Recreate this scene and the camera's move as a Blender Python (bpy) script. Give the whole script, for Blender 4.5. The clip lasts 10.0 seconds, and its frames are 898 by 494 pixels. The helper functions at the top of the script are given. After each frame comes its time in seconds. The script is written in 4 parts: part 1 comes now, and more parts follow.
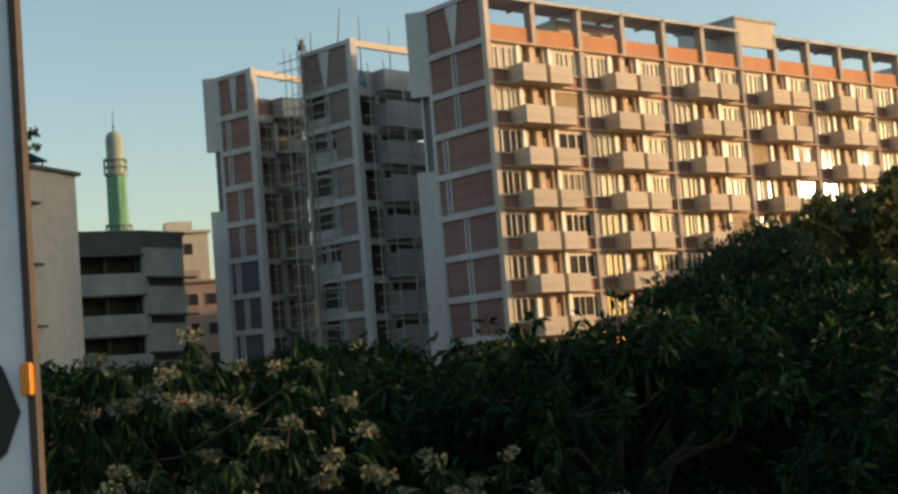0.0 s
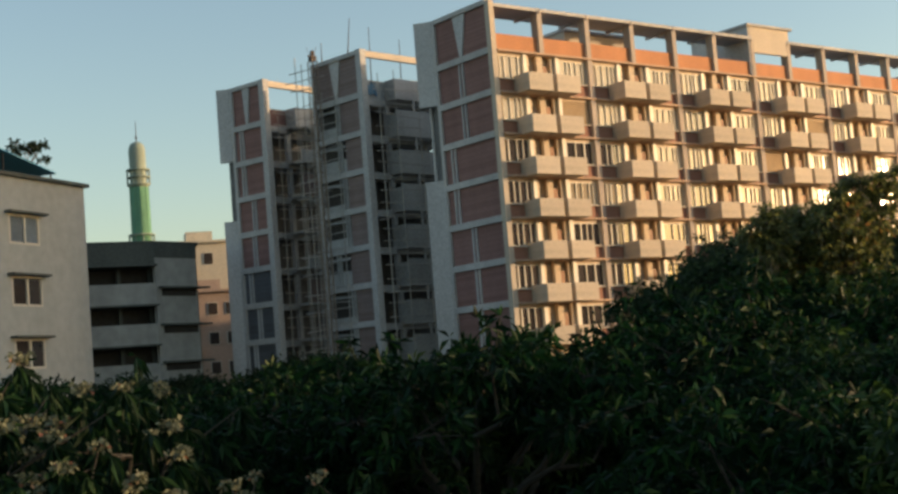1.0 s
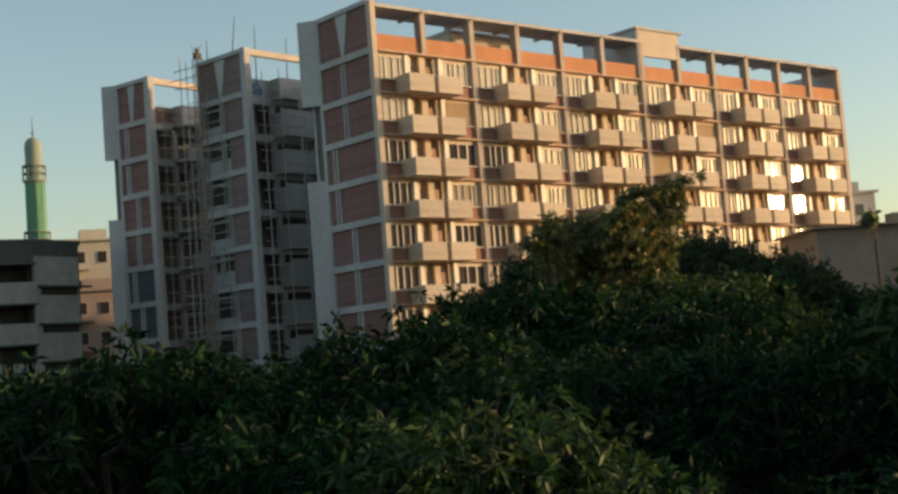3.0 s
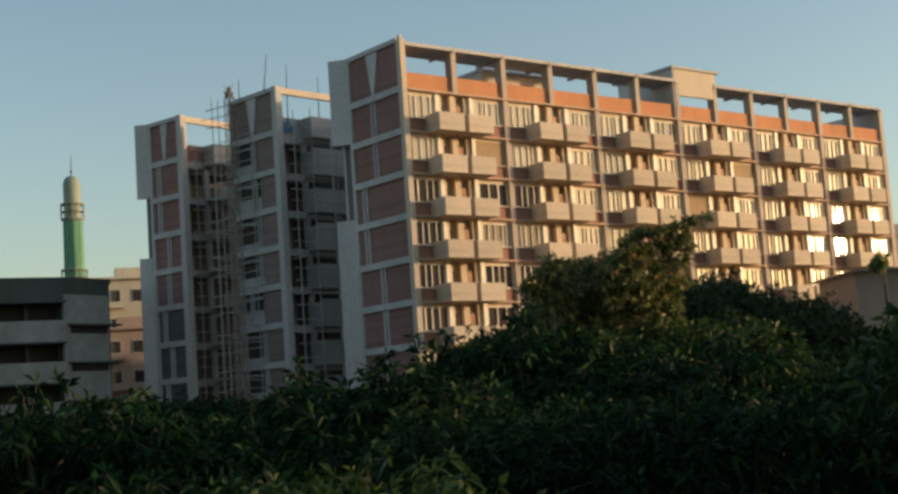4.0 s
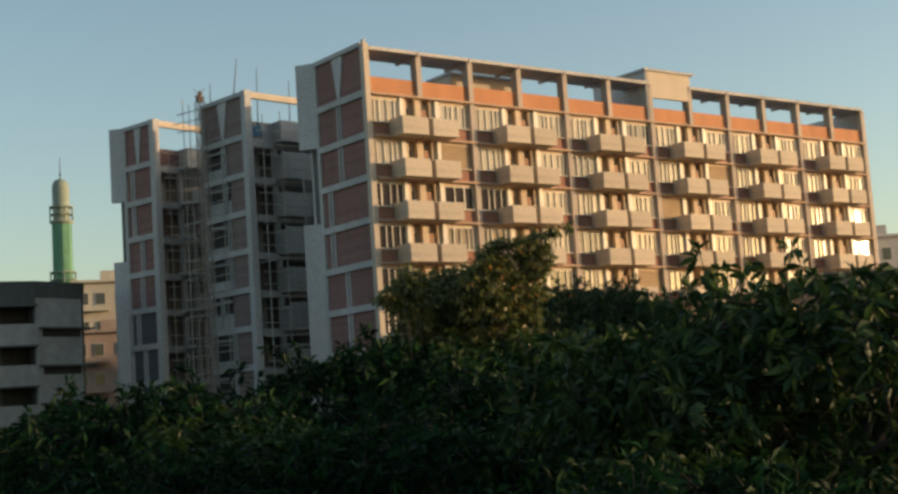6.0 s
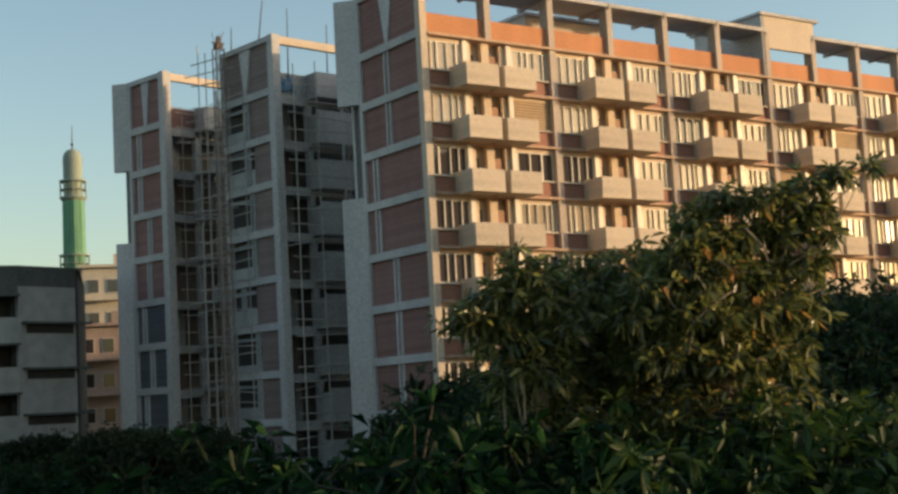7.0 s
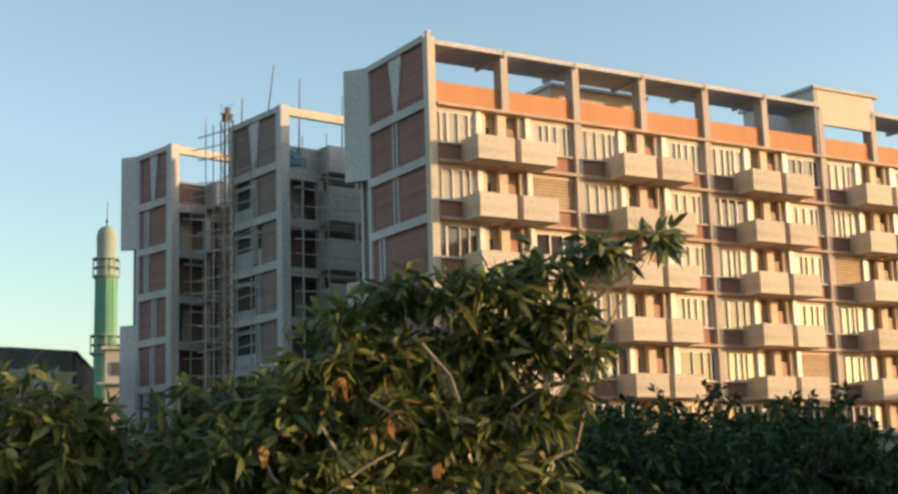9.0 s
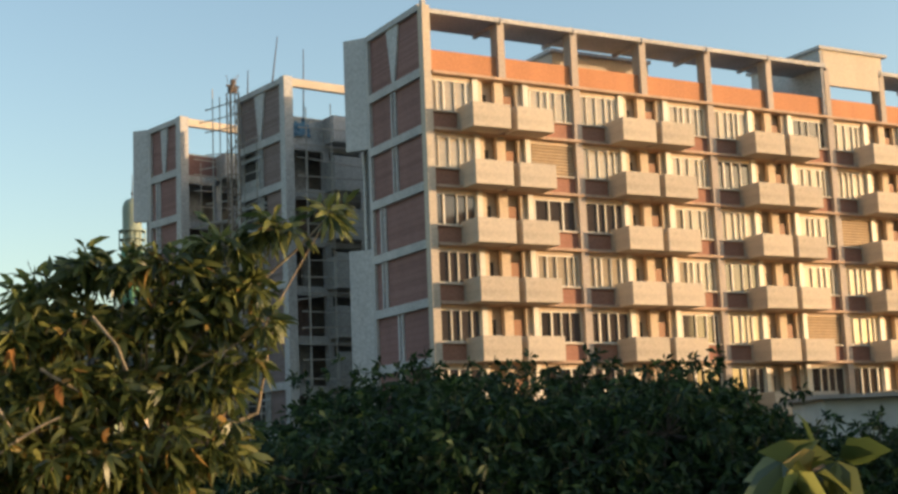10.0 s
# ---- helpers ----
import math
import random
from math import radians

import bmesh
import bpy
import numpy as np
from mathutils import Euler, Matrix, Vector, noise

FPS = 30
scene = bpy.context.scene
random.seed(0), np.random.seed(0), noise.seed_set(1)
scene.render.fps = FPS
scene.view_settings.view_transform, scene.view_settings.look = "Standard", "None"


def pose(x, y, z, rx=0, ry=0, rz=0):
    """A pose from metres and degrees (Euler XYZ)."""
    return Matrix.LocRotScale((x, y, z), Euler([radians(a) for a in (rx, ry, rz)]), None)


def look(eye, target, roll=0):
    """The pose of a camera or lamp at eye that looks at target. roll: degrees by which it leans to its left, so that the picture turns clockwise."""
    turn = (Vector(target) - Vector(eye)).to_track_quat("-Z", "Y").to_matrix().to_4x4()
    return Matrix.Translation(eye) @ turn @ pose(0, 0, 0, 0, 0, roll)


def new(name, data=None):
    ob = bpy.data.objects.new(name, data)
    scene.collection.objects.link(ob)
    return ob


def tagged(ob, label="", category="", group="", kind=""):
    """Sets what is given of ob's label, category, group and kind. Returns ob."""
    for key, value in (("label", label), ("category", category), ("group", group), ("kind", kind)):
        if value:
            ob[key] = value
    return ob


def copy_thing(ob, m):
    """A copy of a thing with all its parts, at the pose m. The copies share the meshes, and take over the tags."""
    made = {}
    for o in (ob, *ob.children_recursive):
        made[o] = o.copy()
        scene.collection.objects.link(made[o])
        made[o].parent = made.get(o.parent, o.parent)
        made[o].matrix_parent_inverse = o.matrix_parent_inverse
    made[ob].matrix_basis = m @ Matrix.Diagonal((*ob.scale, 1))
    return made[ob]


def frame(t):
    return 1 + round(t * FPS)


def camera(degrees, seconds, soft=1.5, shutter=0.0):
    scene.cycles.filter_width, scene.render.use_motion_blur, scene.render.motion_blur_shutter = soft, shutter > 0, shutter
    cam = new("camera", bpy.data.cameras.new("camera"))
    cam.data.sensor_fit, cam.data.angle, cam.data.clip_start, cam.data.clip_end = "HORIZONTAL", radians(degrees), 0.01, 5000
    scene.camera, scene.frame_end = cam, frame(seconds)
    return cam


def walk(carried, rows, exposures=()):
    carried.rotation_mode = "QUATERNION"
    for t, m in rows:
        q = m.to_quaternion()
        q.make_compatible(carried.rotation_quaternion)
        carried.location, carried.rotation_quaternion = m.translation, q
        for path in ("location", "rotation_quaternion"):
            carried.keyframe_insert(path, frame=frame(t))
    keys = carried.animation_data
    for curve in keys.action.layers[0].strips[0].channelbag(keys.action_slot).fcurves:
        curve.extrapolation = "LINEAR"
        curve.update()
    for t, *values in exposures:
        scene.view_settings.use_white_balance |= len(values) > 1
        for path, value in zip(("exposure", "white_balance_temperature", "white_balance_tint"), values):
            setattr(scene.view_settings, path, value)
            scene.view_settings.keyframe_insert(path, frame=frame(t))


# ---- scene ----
cam = camera(35.8, 10.0, soft=2.8)
PATH = [
    (0, (-66.42, -73.97, 4.49), (-60.061, -66.304, 5.360), -4.58),
    (0.5, (-65.43, -74.86, 4.50), (-59.207, -67.081, 5.399), -4.58),
    (1, (-64.47, -75.80, 4.48), (-58.352, -67.943, 5.422), -4.63),
    (1.5, (-63.53, -76.71, 4.47), (-57.341, -68.910, 5.390), -4.68),
    (2, (-62.70, -77.53, 4.46), (-56.407, -69.806, 5.344), -4.59),
    (2.5, (-61.86, -78.07, 4.44), (-55.423, -70.467, 5.299), -4.51),
    (3, (-60.94, -78.19, 4.45), (-54.478, -70.616, 5.338), -4.45),
    (4.5, (-58.12, -78.13, 4.54), (-52.029, -70.309, 5.846), -3.74),
    (5, (-57.22, -79.38, 4.52), (-50.983, -71.664, 5.757), -4.22),
    (6.3, (-55.15, -81.08, 4.58), (-49.257, -73.106, 5.845), -3.15),
    (6.5, (-54.04, -79.40, 4.82), (-48.261, -71.351, 6.205), -2.43),
    (6.6, (-52.23, -76.58, 5.19), (-46.453, -68.524, 6.511), -2.35),
    (6.7, (-50.25, -73.37, 5.60), (-44.452, -65.317, 6.851), -2.45),
    (6.8, (-48.23, -70.12, 6.00), (-42.428, -62.069, 7.189), -2.57),
    (6.9, (-46.21, -66.94, 6.40), (-40.427, -58.862, 7.552), -2.87),
    (7, (-44.20, -64.01, 6.77), (-38.454, -55.900, 7.896), -3.19),
    (7.1, (-42.56, -61.82, 7.04), (-36.846, -53.695, 8.177), -3.10),
    (7.2, (-41.33, -60.36, 7.24), (-35.647, -52.208, 8.390), -3.02),
    (7.3, (-40.52, -59.54, 7.40), (-34.884, -51.361, 8.554), -2.92),
    (7.4, (-40.03, -59.13, 7.55), (-34.437, -50.922, 8.695), -2.82),
    (7.5, (-39.62, -58.77, 7.69), (-34.068, -50.530, 8.834), -2.68),
    (8, (-38.80, -59.43, 7.66), (-33.448, -51.100, 9.029), -2.37),
    (8.5, (-37.63, -59.99, 7.69), (-32.441, -51.562, 9.134), -2.07),
    (9, (-36.65, -60.82, 7.64), (-31.476, -52.448, 9.386), -1.80),
    (9.5, (-35.73, -61.63, 7.59), (-30.680, -53.165, 9.263), -2.17),
    (10, (-34.56, -62.71, 7.51), (-29.677, -54.112, 9.031), -2.32),
]
walk(cam, [(t, look(eye, target, roll)) for t, eye, target, roll in PATH], [(0, 1.15, 7000, 11), (2.5, 1.07, 7200, 12), (4.5, 0.9, 6900, 11), (5, 1.05, 7400, 12), (6.5, 0.95, 6900, 10), (7.5, 1.38, 7000, 10), (9.0, 1.53, 6800, 10), (10, 1.45, 6900, 11)])

# ---- light: a low warm sun over the right shoulder, clear evening sky ----
SUN = Vector((0.813, -0.573, 0.104)).normalized()
world = bpy.data.worlds.new("evening_sky")
scene.world = world
world.use_nodes = True
wn = world.node_tree.nodes
sky = wn.new("ShaderNodeTexSky")
sky.sky_type, sky.sun_disc = "NISHITA", False
sky.sun_elevation, sky.sun_rotation = math.asin(SUN.z), math.atan2(SUN.x, SUN.y)
sky.altitude, sky.air_density, sky.dust_density, sky.ozone_density = 10, 1.0, 1.4, 1.55
world.node_tree.links.new(sky.outputs[0], wn["Background"].inputs[0])
wn["Background"].inputs[1].default_value = 0.15
lamp = bpy.data.lights.new("sun", "SUN")
lamp.energy, lamp.angle, lamp.color = 2.1, radians(0.6), (1.0, 0.70, 0.42)
sun_ob = new("sun", lamp)
sun_ob.matrix_world = look(SUN * 300, (0, 0, 0))


# ---- materials ----
def material(name, rgb, rough=0.8, vary=0.18, scale=0.6, fine=9.0, bump=0.15, metal=0.0, island=0.0, streak=False, random_part=0.0):
    m = bpy.data.materials.new(name)
    m.use_nodes = True
    n, l = m.node_tree.nodes, m.node_tree.links
    b = n["Principled BSDF"]
    b.inputs["Roughness"].default_value, b.inputs["Metallic"].default_value = rough, metal
    geo = n.new("ShaderNodeTexCoord")
    mapping = n.new("ShaderNodeMapping")
    mapping.inputs["Scale"].default_value = (1, 1, 0.22) if streak else (1, 1, 1)
    l.new(geo.outputs["Object"], mapping.inputs[0])
    big, small = n.new("ShaderNodeTexNoise"), n.new("ShaderNodeTexNoise")
    big.inputs["Scale"].default_value, small.inputs["Scale"].default_value = scale, fine
    big.inputs["Detail"].default_value, small.inputs["Detail"].default_value = 5, 4
    l.new(mapping.outputs[0], big.inputs[0])
    l.new(geo.outputs["Object"], small.inputs[0])
    mix = n.new("ShaderNodeMath")
    mix.operation = "ADD"
    l.new(big.outputs[0], mix.inputs[0])
    l.new(small.outputs[0], mix.inputs[1])
    last = mix
    for amount, kind in ((island, "island"), (random_part, "part")):
        if not amount:
            continue
        src = n.new("ShaderNodeNewGeometry" if kind == "island" else "ShaderNodeObjectInfo")
        scaled = n.new("ShaderNodeMath")
        scaled.operation = "MULTIPLY_ADD"
        l.new(src.outputs["Random Per Island" if kind == "island" else "Random"], scaled.inputs[0])
        scaled.inputs[1].default_value = amount
        l.new(last.outputs[0], scaled.inputs[2])
        last = scaled
    spread = n.new("ShaderNodeMapRange")
    top = 1.35 + island + random_part
    for key, value in ((1, 0.65), (2, top), (3, 1 - vary), (4, 1 + vary)):
        spread.inputs[key].default_value = value
    l.new(last.outputs[0], spread.inputs[0])
    tint = n.new("ShaderNodeMix")
    tint.data_type, tint.blend_type = "RGBA", "MULTIPLY"
    tint.inputs[0].default_value = 1
    tint.inputs[6].default_value = (*rgb, 1)
    l.new(spread.outputs[0], tint.inputs[7])
    l.new(tint.outputs[2], b.inputs["Base Color"])
    if bump:
        bp = n.new("ShaderNodeBump")
        bp.inputs["Strength"].default_value, bp.inputs["Distance"].default_value = bump, 0.03
        l.new(small.outputs[0], bp.inputs["Height"])
        l.new(bp.outputs[0], b.inputs["Normal"])
    return m


def leaf_material(name, dark, light, gloss=0.45, through_light=0.3, old_leaf=None, shine=0.28):
    m = bpy.data.materials.new(name)
    m.use_nodes = True
    n, l = m.node_tree.nodes, m.node_tree.links
    b, out = n["Principled BSDF"], n["Material Output"]
    b.inputs["Roughness"].default_value = gloss
    b.inputs["Specular IOR Level"].default_value = shine
    geo = n.new("ShaderNodeNewGeometry")
    ramp = n.new("ShaderNodeValToRGB")
    ramp.color_ramp.elements[0].color, ramp.color_ramp.elements[1].color = (*dark, 1), (*light, 1)
    ramp.color_ramp.elements[0].position = 0.25
    ramp.color_ramp.elements[1].position = 0.95
    old = ramp.color_ramp.elements.new(0.985)
    old.color = (*(old_leaf or (light[0] * 1.5, light[1] * 1.3, light[2])), 1)
    l.new(geo.outputs["Random Per Island"], ramp.inputs[0])
    l.new(ramp.outputs[0], b.inputs["Base Color"])
    tr = n.new("ShaderNodeBsdfTranslucent")
    l.new(ramp.outputs[0], tr.inputs[0])
    mx = n.new("ShaderNodeMixShader")
    mx.inputs[0].default_value = through_light
    l.new(b.outputs[0], mx.inputs[1])
    l.new(tr.outputs[0], mx.inputs[2])
    l.new(mx.outputs[0], out.inputs[0])
    return m


def glass_material(name, rgb, rough, vary):
    m = material(name, rgb, rough, vary, 0.5, 3.0, 0.0, random_part=0.6)
    n, l = m.node_tree.nodes, m.node_tree.links
    b = n["Principled BSDF"]
    b.inputs["IOR"].default_value = 1.7
    own, spread = n.new("ShaderNodeObjectInfo"), n.new("ShaderNodeMapRange")
    spread.inputs[3].default_value, spread.inputs[4].default_value = rough * 0.35, rough * 1.3
    l.new(own.outputs["Random"], spread.inputs[0])
    l.new(spread.outputs[0], b.inputs["Roughness"])
    return m


CONCRETE = material("raw_concrete", (0.45, 0.43, 0.415), 0.9, 0.32, 0.35, 7, 0.25, streak=True)
GREY = material("grey_plaster", (0.49, 0.48, 0.475), 0.9, 0.3, 0.3, 6, 0.15, streak=True)
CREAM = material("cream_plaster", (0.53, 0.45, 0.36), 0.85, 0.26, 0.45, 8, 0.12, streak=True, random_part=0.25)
PILLAR = material("grey_brown_concrete", (0.43, 0.36, 0.305), 0.9, 0.24, 0.5, 8, 0.2, streak=True)
BOARDED = material("board_marked_concrete", (0.50, 0.42, 0.33), 0.88, 0.30, 0.7, 9, 0.2, random_part=0.35)
BOARDED.node_tree.nodes["Mapping"].inputs["Scale"].default_value = (0.35, 0.35, 4.5)
FACADE = material("buff_plaster", (0.60, 0.47, 0.34), 0.88, 0.2, 0.5, 8, 0.15, streak=True)
LEDGE = material("brown_concrete", (0.46, 0.32, 0.23), 0.9, 0.22, 0.8, 9, 0.2)
ORANGE = material("orange_plaster", (0.48, 0.21, 0.10), 0.85, 0.22, 0.5, 8, 0.1, streak=True)
WHITE = material("white_aluminium", (0.68, 0.63, 0.54), 0.5, 0.12, 1.5, 8, 0.0, random_part=0.3)
DOOR = material("brown_wooden_door", (0.27, 0.12, 0.055), 0.6, 0.25, 2.0, 14, 0.1, random_part=0.5)
# near-black stands for shade inside openings, in verandas and under sunshades
DARK = material("near_black_shade", (0.05, 0.045, 0.04), 0.95, 0.3, 0.5, 3, 0.0)
# room walls toned down: the lack of light inside is in the colour
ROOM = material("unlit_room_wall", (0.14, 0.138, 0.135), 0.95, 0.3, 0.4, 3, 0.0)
PALE_GLASS = glass_material("dusty_filmed_glass", (0.38, 0.315, 0.23), 0.06, 0.25)
# blue-grey base: the sky's reflection is put into the pane colour
SKY_TONED_GLASS = glass_material("glass_toned_as_sky_reflection", (0.20, 0.24, 0.28), 0.06, 0.3)
DARK_GLASS = glass_material("clear_dark_glass", (0.05, 0.04, 0.035), 0.06, 0.35)
SHUTTER = material("buff_corrugated_board", (0.42, 0.31, 0.2), 0.85, 0.15, 1.0, 6, 0.1)
BAMBOO = material("weathered_bamboo", (0.37, 0.35, 0.32), 0.8, 0.3, 1.0, 12, 0.1, random_part=0.6)
STEEL = material("rusty_steel", (0.08, 0.062, 0.052), 0.75, 0.3, 2, 20, 0.1, metal=0.4)
RUST = material("sun_bleached_rust", (0.25, 0.19, 0.15), 0.8, 0.3, 2, 20, 0.1)
TARP = material("blue_plastic_tarp", (0.06, 0.17, 0.27), 0.5, 0.25, 1.2, 5, 0.4)
NET = material("green_safety_net", (0.12, 0.29, 0.18), 0.85, 0.35, 0.5, 10, 0.3, streak=True)
DOME = material("pale_green_plaster", (0.245, 0.30, 0.25), 0.75, 0.15, 0.6, 6, 0.1)
WALL_LEFT = material("aged_grey_render", (0.41, 0.425, 0.415), 0.9, 0.16, 0.25, 1.5, 0.04, streak=True)
DARK_GREY = material("dark_grey_concrete", (0.09, 0.10, 0.09), 0.95, 0.35, 0.4, 5, 0.2, streak=True)
PINK = material("peach_render", (0.44, 0.32, 0.25), 0.9, 0.2, 0.4, 5, 0.1, streak=True)
YELLOW = material("pale_yellow_render", (0.60, 0.53, 0.41), 0.9, 0.2, 0.4, 5, 0.1, streak=True)
BARK = material("grey_brown_bark", (0.16, 0.12, 0.085), 0.95, 0.35, 1.5, 14, 0.5)
SOIL = material("dark_soil_with_grass", (0.055, 0.06, 0.03), 0.95, 0.45, 0.08, 2.2, 0.4)
# near-black tone: the grove's shade is put into the leaf colour
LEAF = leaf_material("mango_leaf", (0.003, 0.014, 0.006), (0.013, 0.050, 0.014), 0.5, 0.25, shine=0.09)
# young leaves, raised in tone to carry the sunlight on them
LEAF_YOUNG_LIT = leaf_material("sunlit_young_mango_leaf", (0.055, 0.080, 0.026), (0.26, 0.27, 0.085), 0.33, 0.5, old_leaf=(0.36, 0.22, 0.07), shine=0.6)
LEAF_OLD = leaf_material("withered_leaf", (0.22, 0.10, 0.03), (0.42, 0.22, 0.07), 0.7)
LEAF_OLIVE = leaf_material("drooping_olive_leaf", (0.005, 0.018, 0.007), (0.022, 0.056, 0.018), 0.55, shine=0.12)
BARK_PALE = material("pale_bark", (0.27, 0.215, 0.15), 0.9, 0.3, 2.0, 14, 0.4)
LEAF_DARK = leaf_material("dark_broad_leaf", (0.008, 0.020, 0.008), (0.034, 0.056, 0.017), 0.6)
# yellow-green leaves with sunlight put into the colour
LEAF_FRESH_LIT = leaf_material("sunlit_fresh_mango_leaf", (0.010, 0.034, 0.009), (0.060, 0.105, 0.024), 0.5)
LEAF_DENSE = leaf_material("small_green_leaf", (0.010, 0.028, 0.011), (0.050, 0.090, 0.032), 0.55)
# darker than BARK, so that inner twigs stand out less
BARK_DARK = material("dark_bark", (0.05, 0.043, 0.032), 0.95, 0.35, 1.5, 14, 0.4)
BLOOM = leaf_material("mango_blossom", (0.12, 0.125, 0.075), (0.27, 0.28, 0.18), 0.9, 0.3, old_leaf=(0.42, 0.17, 0.10))
PAINT_WHITE = material("white_painted_steel", (0.62, 0.66, 0.74), 0.4, 0.1, 1, 6, 0.0)
BLACK = material("black_rubber", (0.012, 0.012, 0.014), 0.6, 0.2, 2, 8, 0.0)
AMBER = material("amber_lens", (0.75, 0.24, 0.02), 0.25, 0.1, 3, 9, 0.0)
SHEET = material("weathered_roof_sheet", (0.27, 0.24, 0.22), 0.7, 0.25, 0.6, 6, 0.15)
BLUE_SHEET = material("blue_roof_sheet", (0.10, 0.38, 0.52), 0.5, 0.2, 0.8, 5, 0.1)


def brick_material(name, tone):
    m = material(name, tone, 0.92, 0.2, 0.5, 8, 0.2, streak=True)
    n, l = m.node_tree.nodes, m.node_tree.links
    tex = n.new("ShaderNodeTexBrick")
    tex.inputs["Scale"].default_value = 4.0
    tex.inputs["Color1"].default_value, tex.inputs["Color2"].default_value = (1, 1, 1, 1), (0.78, 0.75, 0.72, 1)
    tex.inputs["Mortar"].default_value = (0.85, 0.95, 0.95, 1)
    turn = n.new("ShaderNodeMapping")
    turn.inputs["Rotation"].default_value = (radians(90), 0, radians(90))
    coord = n.new("ShaderNodeTexCoord")
    l.new(coord.outputs["Object"], turn.inputs[0])
    l.new(turn.outputs[0], tex.inputs[0])
    b = n["Principled BSDF"]
    old = b.inputs["Base Color"].links[0].from_socket
    mul = n.new("ShaderNodeMix")
    mul.data_type, mul.blend_type = "RGBA", "MULTIPLY"
    mul.inputs[0].default_value = 1
    l.new(old, mul.inputs[6])
    l.new(tex.outputs[0], mul.inputs[7])
    l.new(mul.outputs[2], b.inputs["Base Color"])
    return m


BRICK = brick_material("red_brick_panel", (0.27, 0.145, 0.13))
SPANDREL = brick_material("orange_red_brick", (0.38, 0.185, 0.13))
DULL_BRICK = brick_material("dust_covered_brick", (0.235, 0.175, 0.165))
SLATE = brick_material("unwashed_dark_panel", (0.115, 0.12, 0.135))
BARE = material("bare_wet_concrete", (0.43, 0.425, 0.42), 0.92, 0.34, 0.35, 7, 0.25, streak=True)
SKIM = material("patchy_cement_skim", (0.38, 0.385, 0.38), 0.92, 0.36, 0.5, 6, 0.2, streak=True)
STAINED = material("rain_stained_render", (0.33, 0.335, 0.315), 0.92, 0.24, 0.4, 1.2, 0.04, streak=True)


# ---- building helpers ----
def box(bm, x0, x1, y0, y1, z0, z1):
    v = [bm.verts.new(p) for p in ((x0, y0, z0), (x1, y0, z0), (x1, y1, z0), (x0, y1, z0), (x0, y0, z1), (x1, y0, z1), (x1, y1, z1), (x0, y1, z1))]
    for f in ((0, 3, 2, 1), (4, 5, 6, 7), (0, 1, 5, 4), (1, 2, 6, 5), (2, 3, 7, 6), (3, 0, 4, 7)):
        bm.faces.new([v[i] for i in f])


def prism(bm, outline, z0, z1):
    low, high = [bm.verts.new((x, y, z0)) for x, y in outline], [bm.verts.new((x, y, z1)) for x, y in outline]
    k = len(outline)
    bm.faces.new(low[::-1]), bm.faces.new(high)
    for i in range(k):
        bm.faces.new((low[i], low[(i + 1) % k], high[(i + 1) % k], high[i]))


def rod(bm, p, q, r0, r1=None, sides=6):
    p, q = Vector(p), Vector(q)
    r1 = r0 if r1 is None else r1
    turn = (q - p).to_track_quat("Z", "Y")
    rings = []
    for c, r in ((p, r0), (q, r1)):
        rings.append([bm.verts.new(c + turn @ Vector((r * math.cos(a), r * math.sin(a), 0))) for a in (2 * math.pi * i / sides for i in range(sides))])
    for i in range(sides):
        bm.faces.new((rings[0][i], rings[0][(i + 1) % sides], rings[1][(i + 1) % sides], rings[1][i]))
    bm.faces.new(rings[0][::-1]), bm.faces.new(rings[1])


def lathe(bm, profile, sides=20):
    rings = [[bm.verts.new((r * math.cos(2 * math.pi * i / sides), r * math.sin(2 * math.pi * i / sides), z)) for i in range(sides)] for r, z in profile]
    for a, b in zip(rings, rings[1:]):
        for i in range(sides):
            bm.faces.new((a[i], a[(i + 1) % sides], b[(i + 1) % sides], b[i]))
    bm.faces.new(rings[0][::-1]), bm.faces.new(rings[-1])


def mesh(name, bm, mat, soft=0.0):
    if soft:
        bmesh.ops.bevel(bm, geom=bm.edges[:], offset=soft, segments=1, affect="EDGES")
    me = bpy.data.meshes.new(name)
    bmesh.ops.recalc_face_normals(bm, faces=bm.faces[:])
    bm.to_mesh(me)
    bm.free()
    me.materials.append(mat)
    return me


def part(name, bm, mat, parent, label="", soft=0.0):
    return placed(name, mesh(name, bm, mat, soft), parent, label=label)


def placed(name, me, parent, at=(0, 0, 0), label=""):
    ob = new(name, me)
    ob.parent, ob.location = parent, at
    return tagged(ob, label)


def block(*dims):
    bm = bmesh.new()
    box(bm, *dims)
    return bm


def thing(name, label, category, m=None, group="", kind=""):
    ob = new(name)
    if m is not None:
        ob.matrix_world = m
    return tagged(ob, label, category, group, kind)


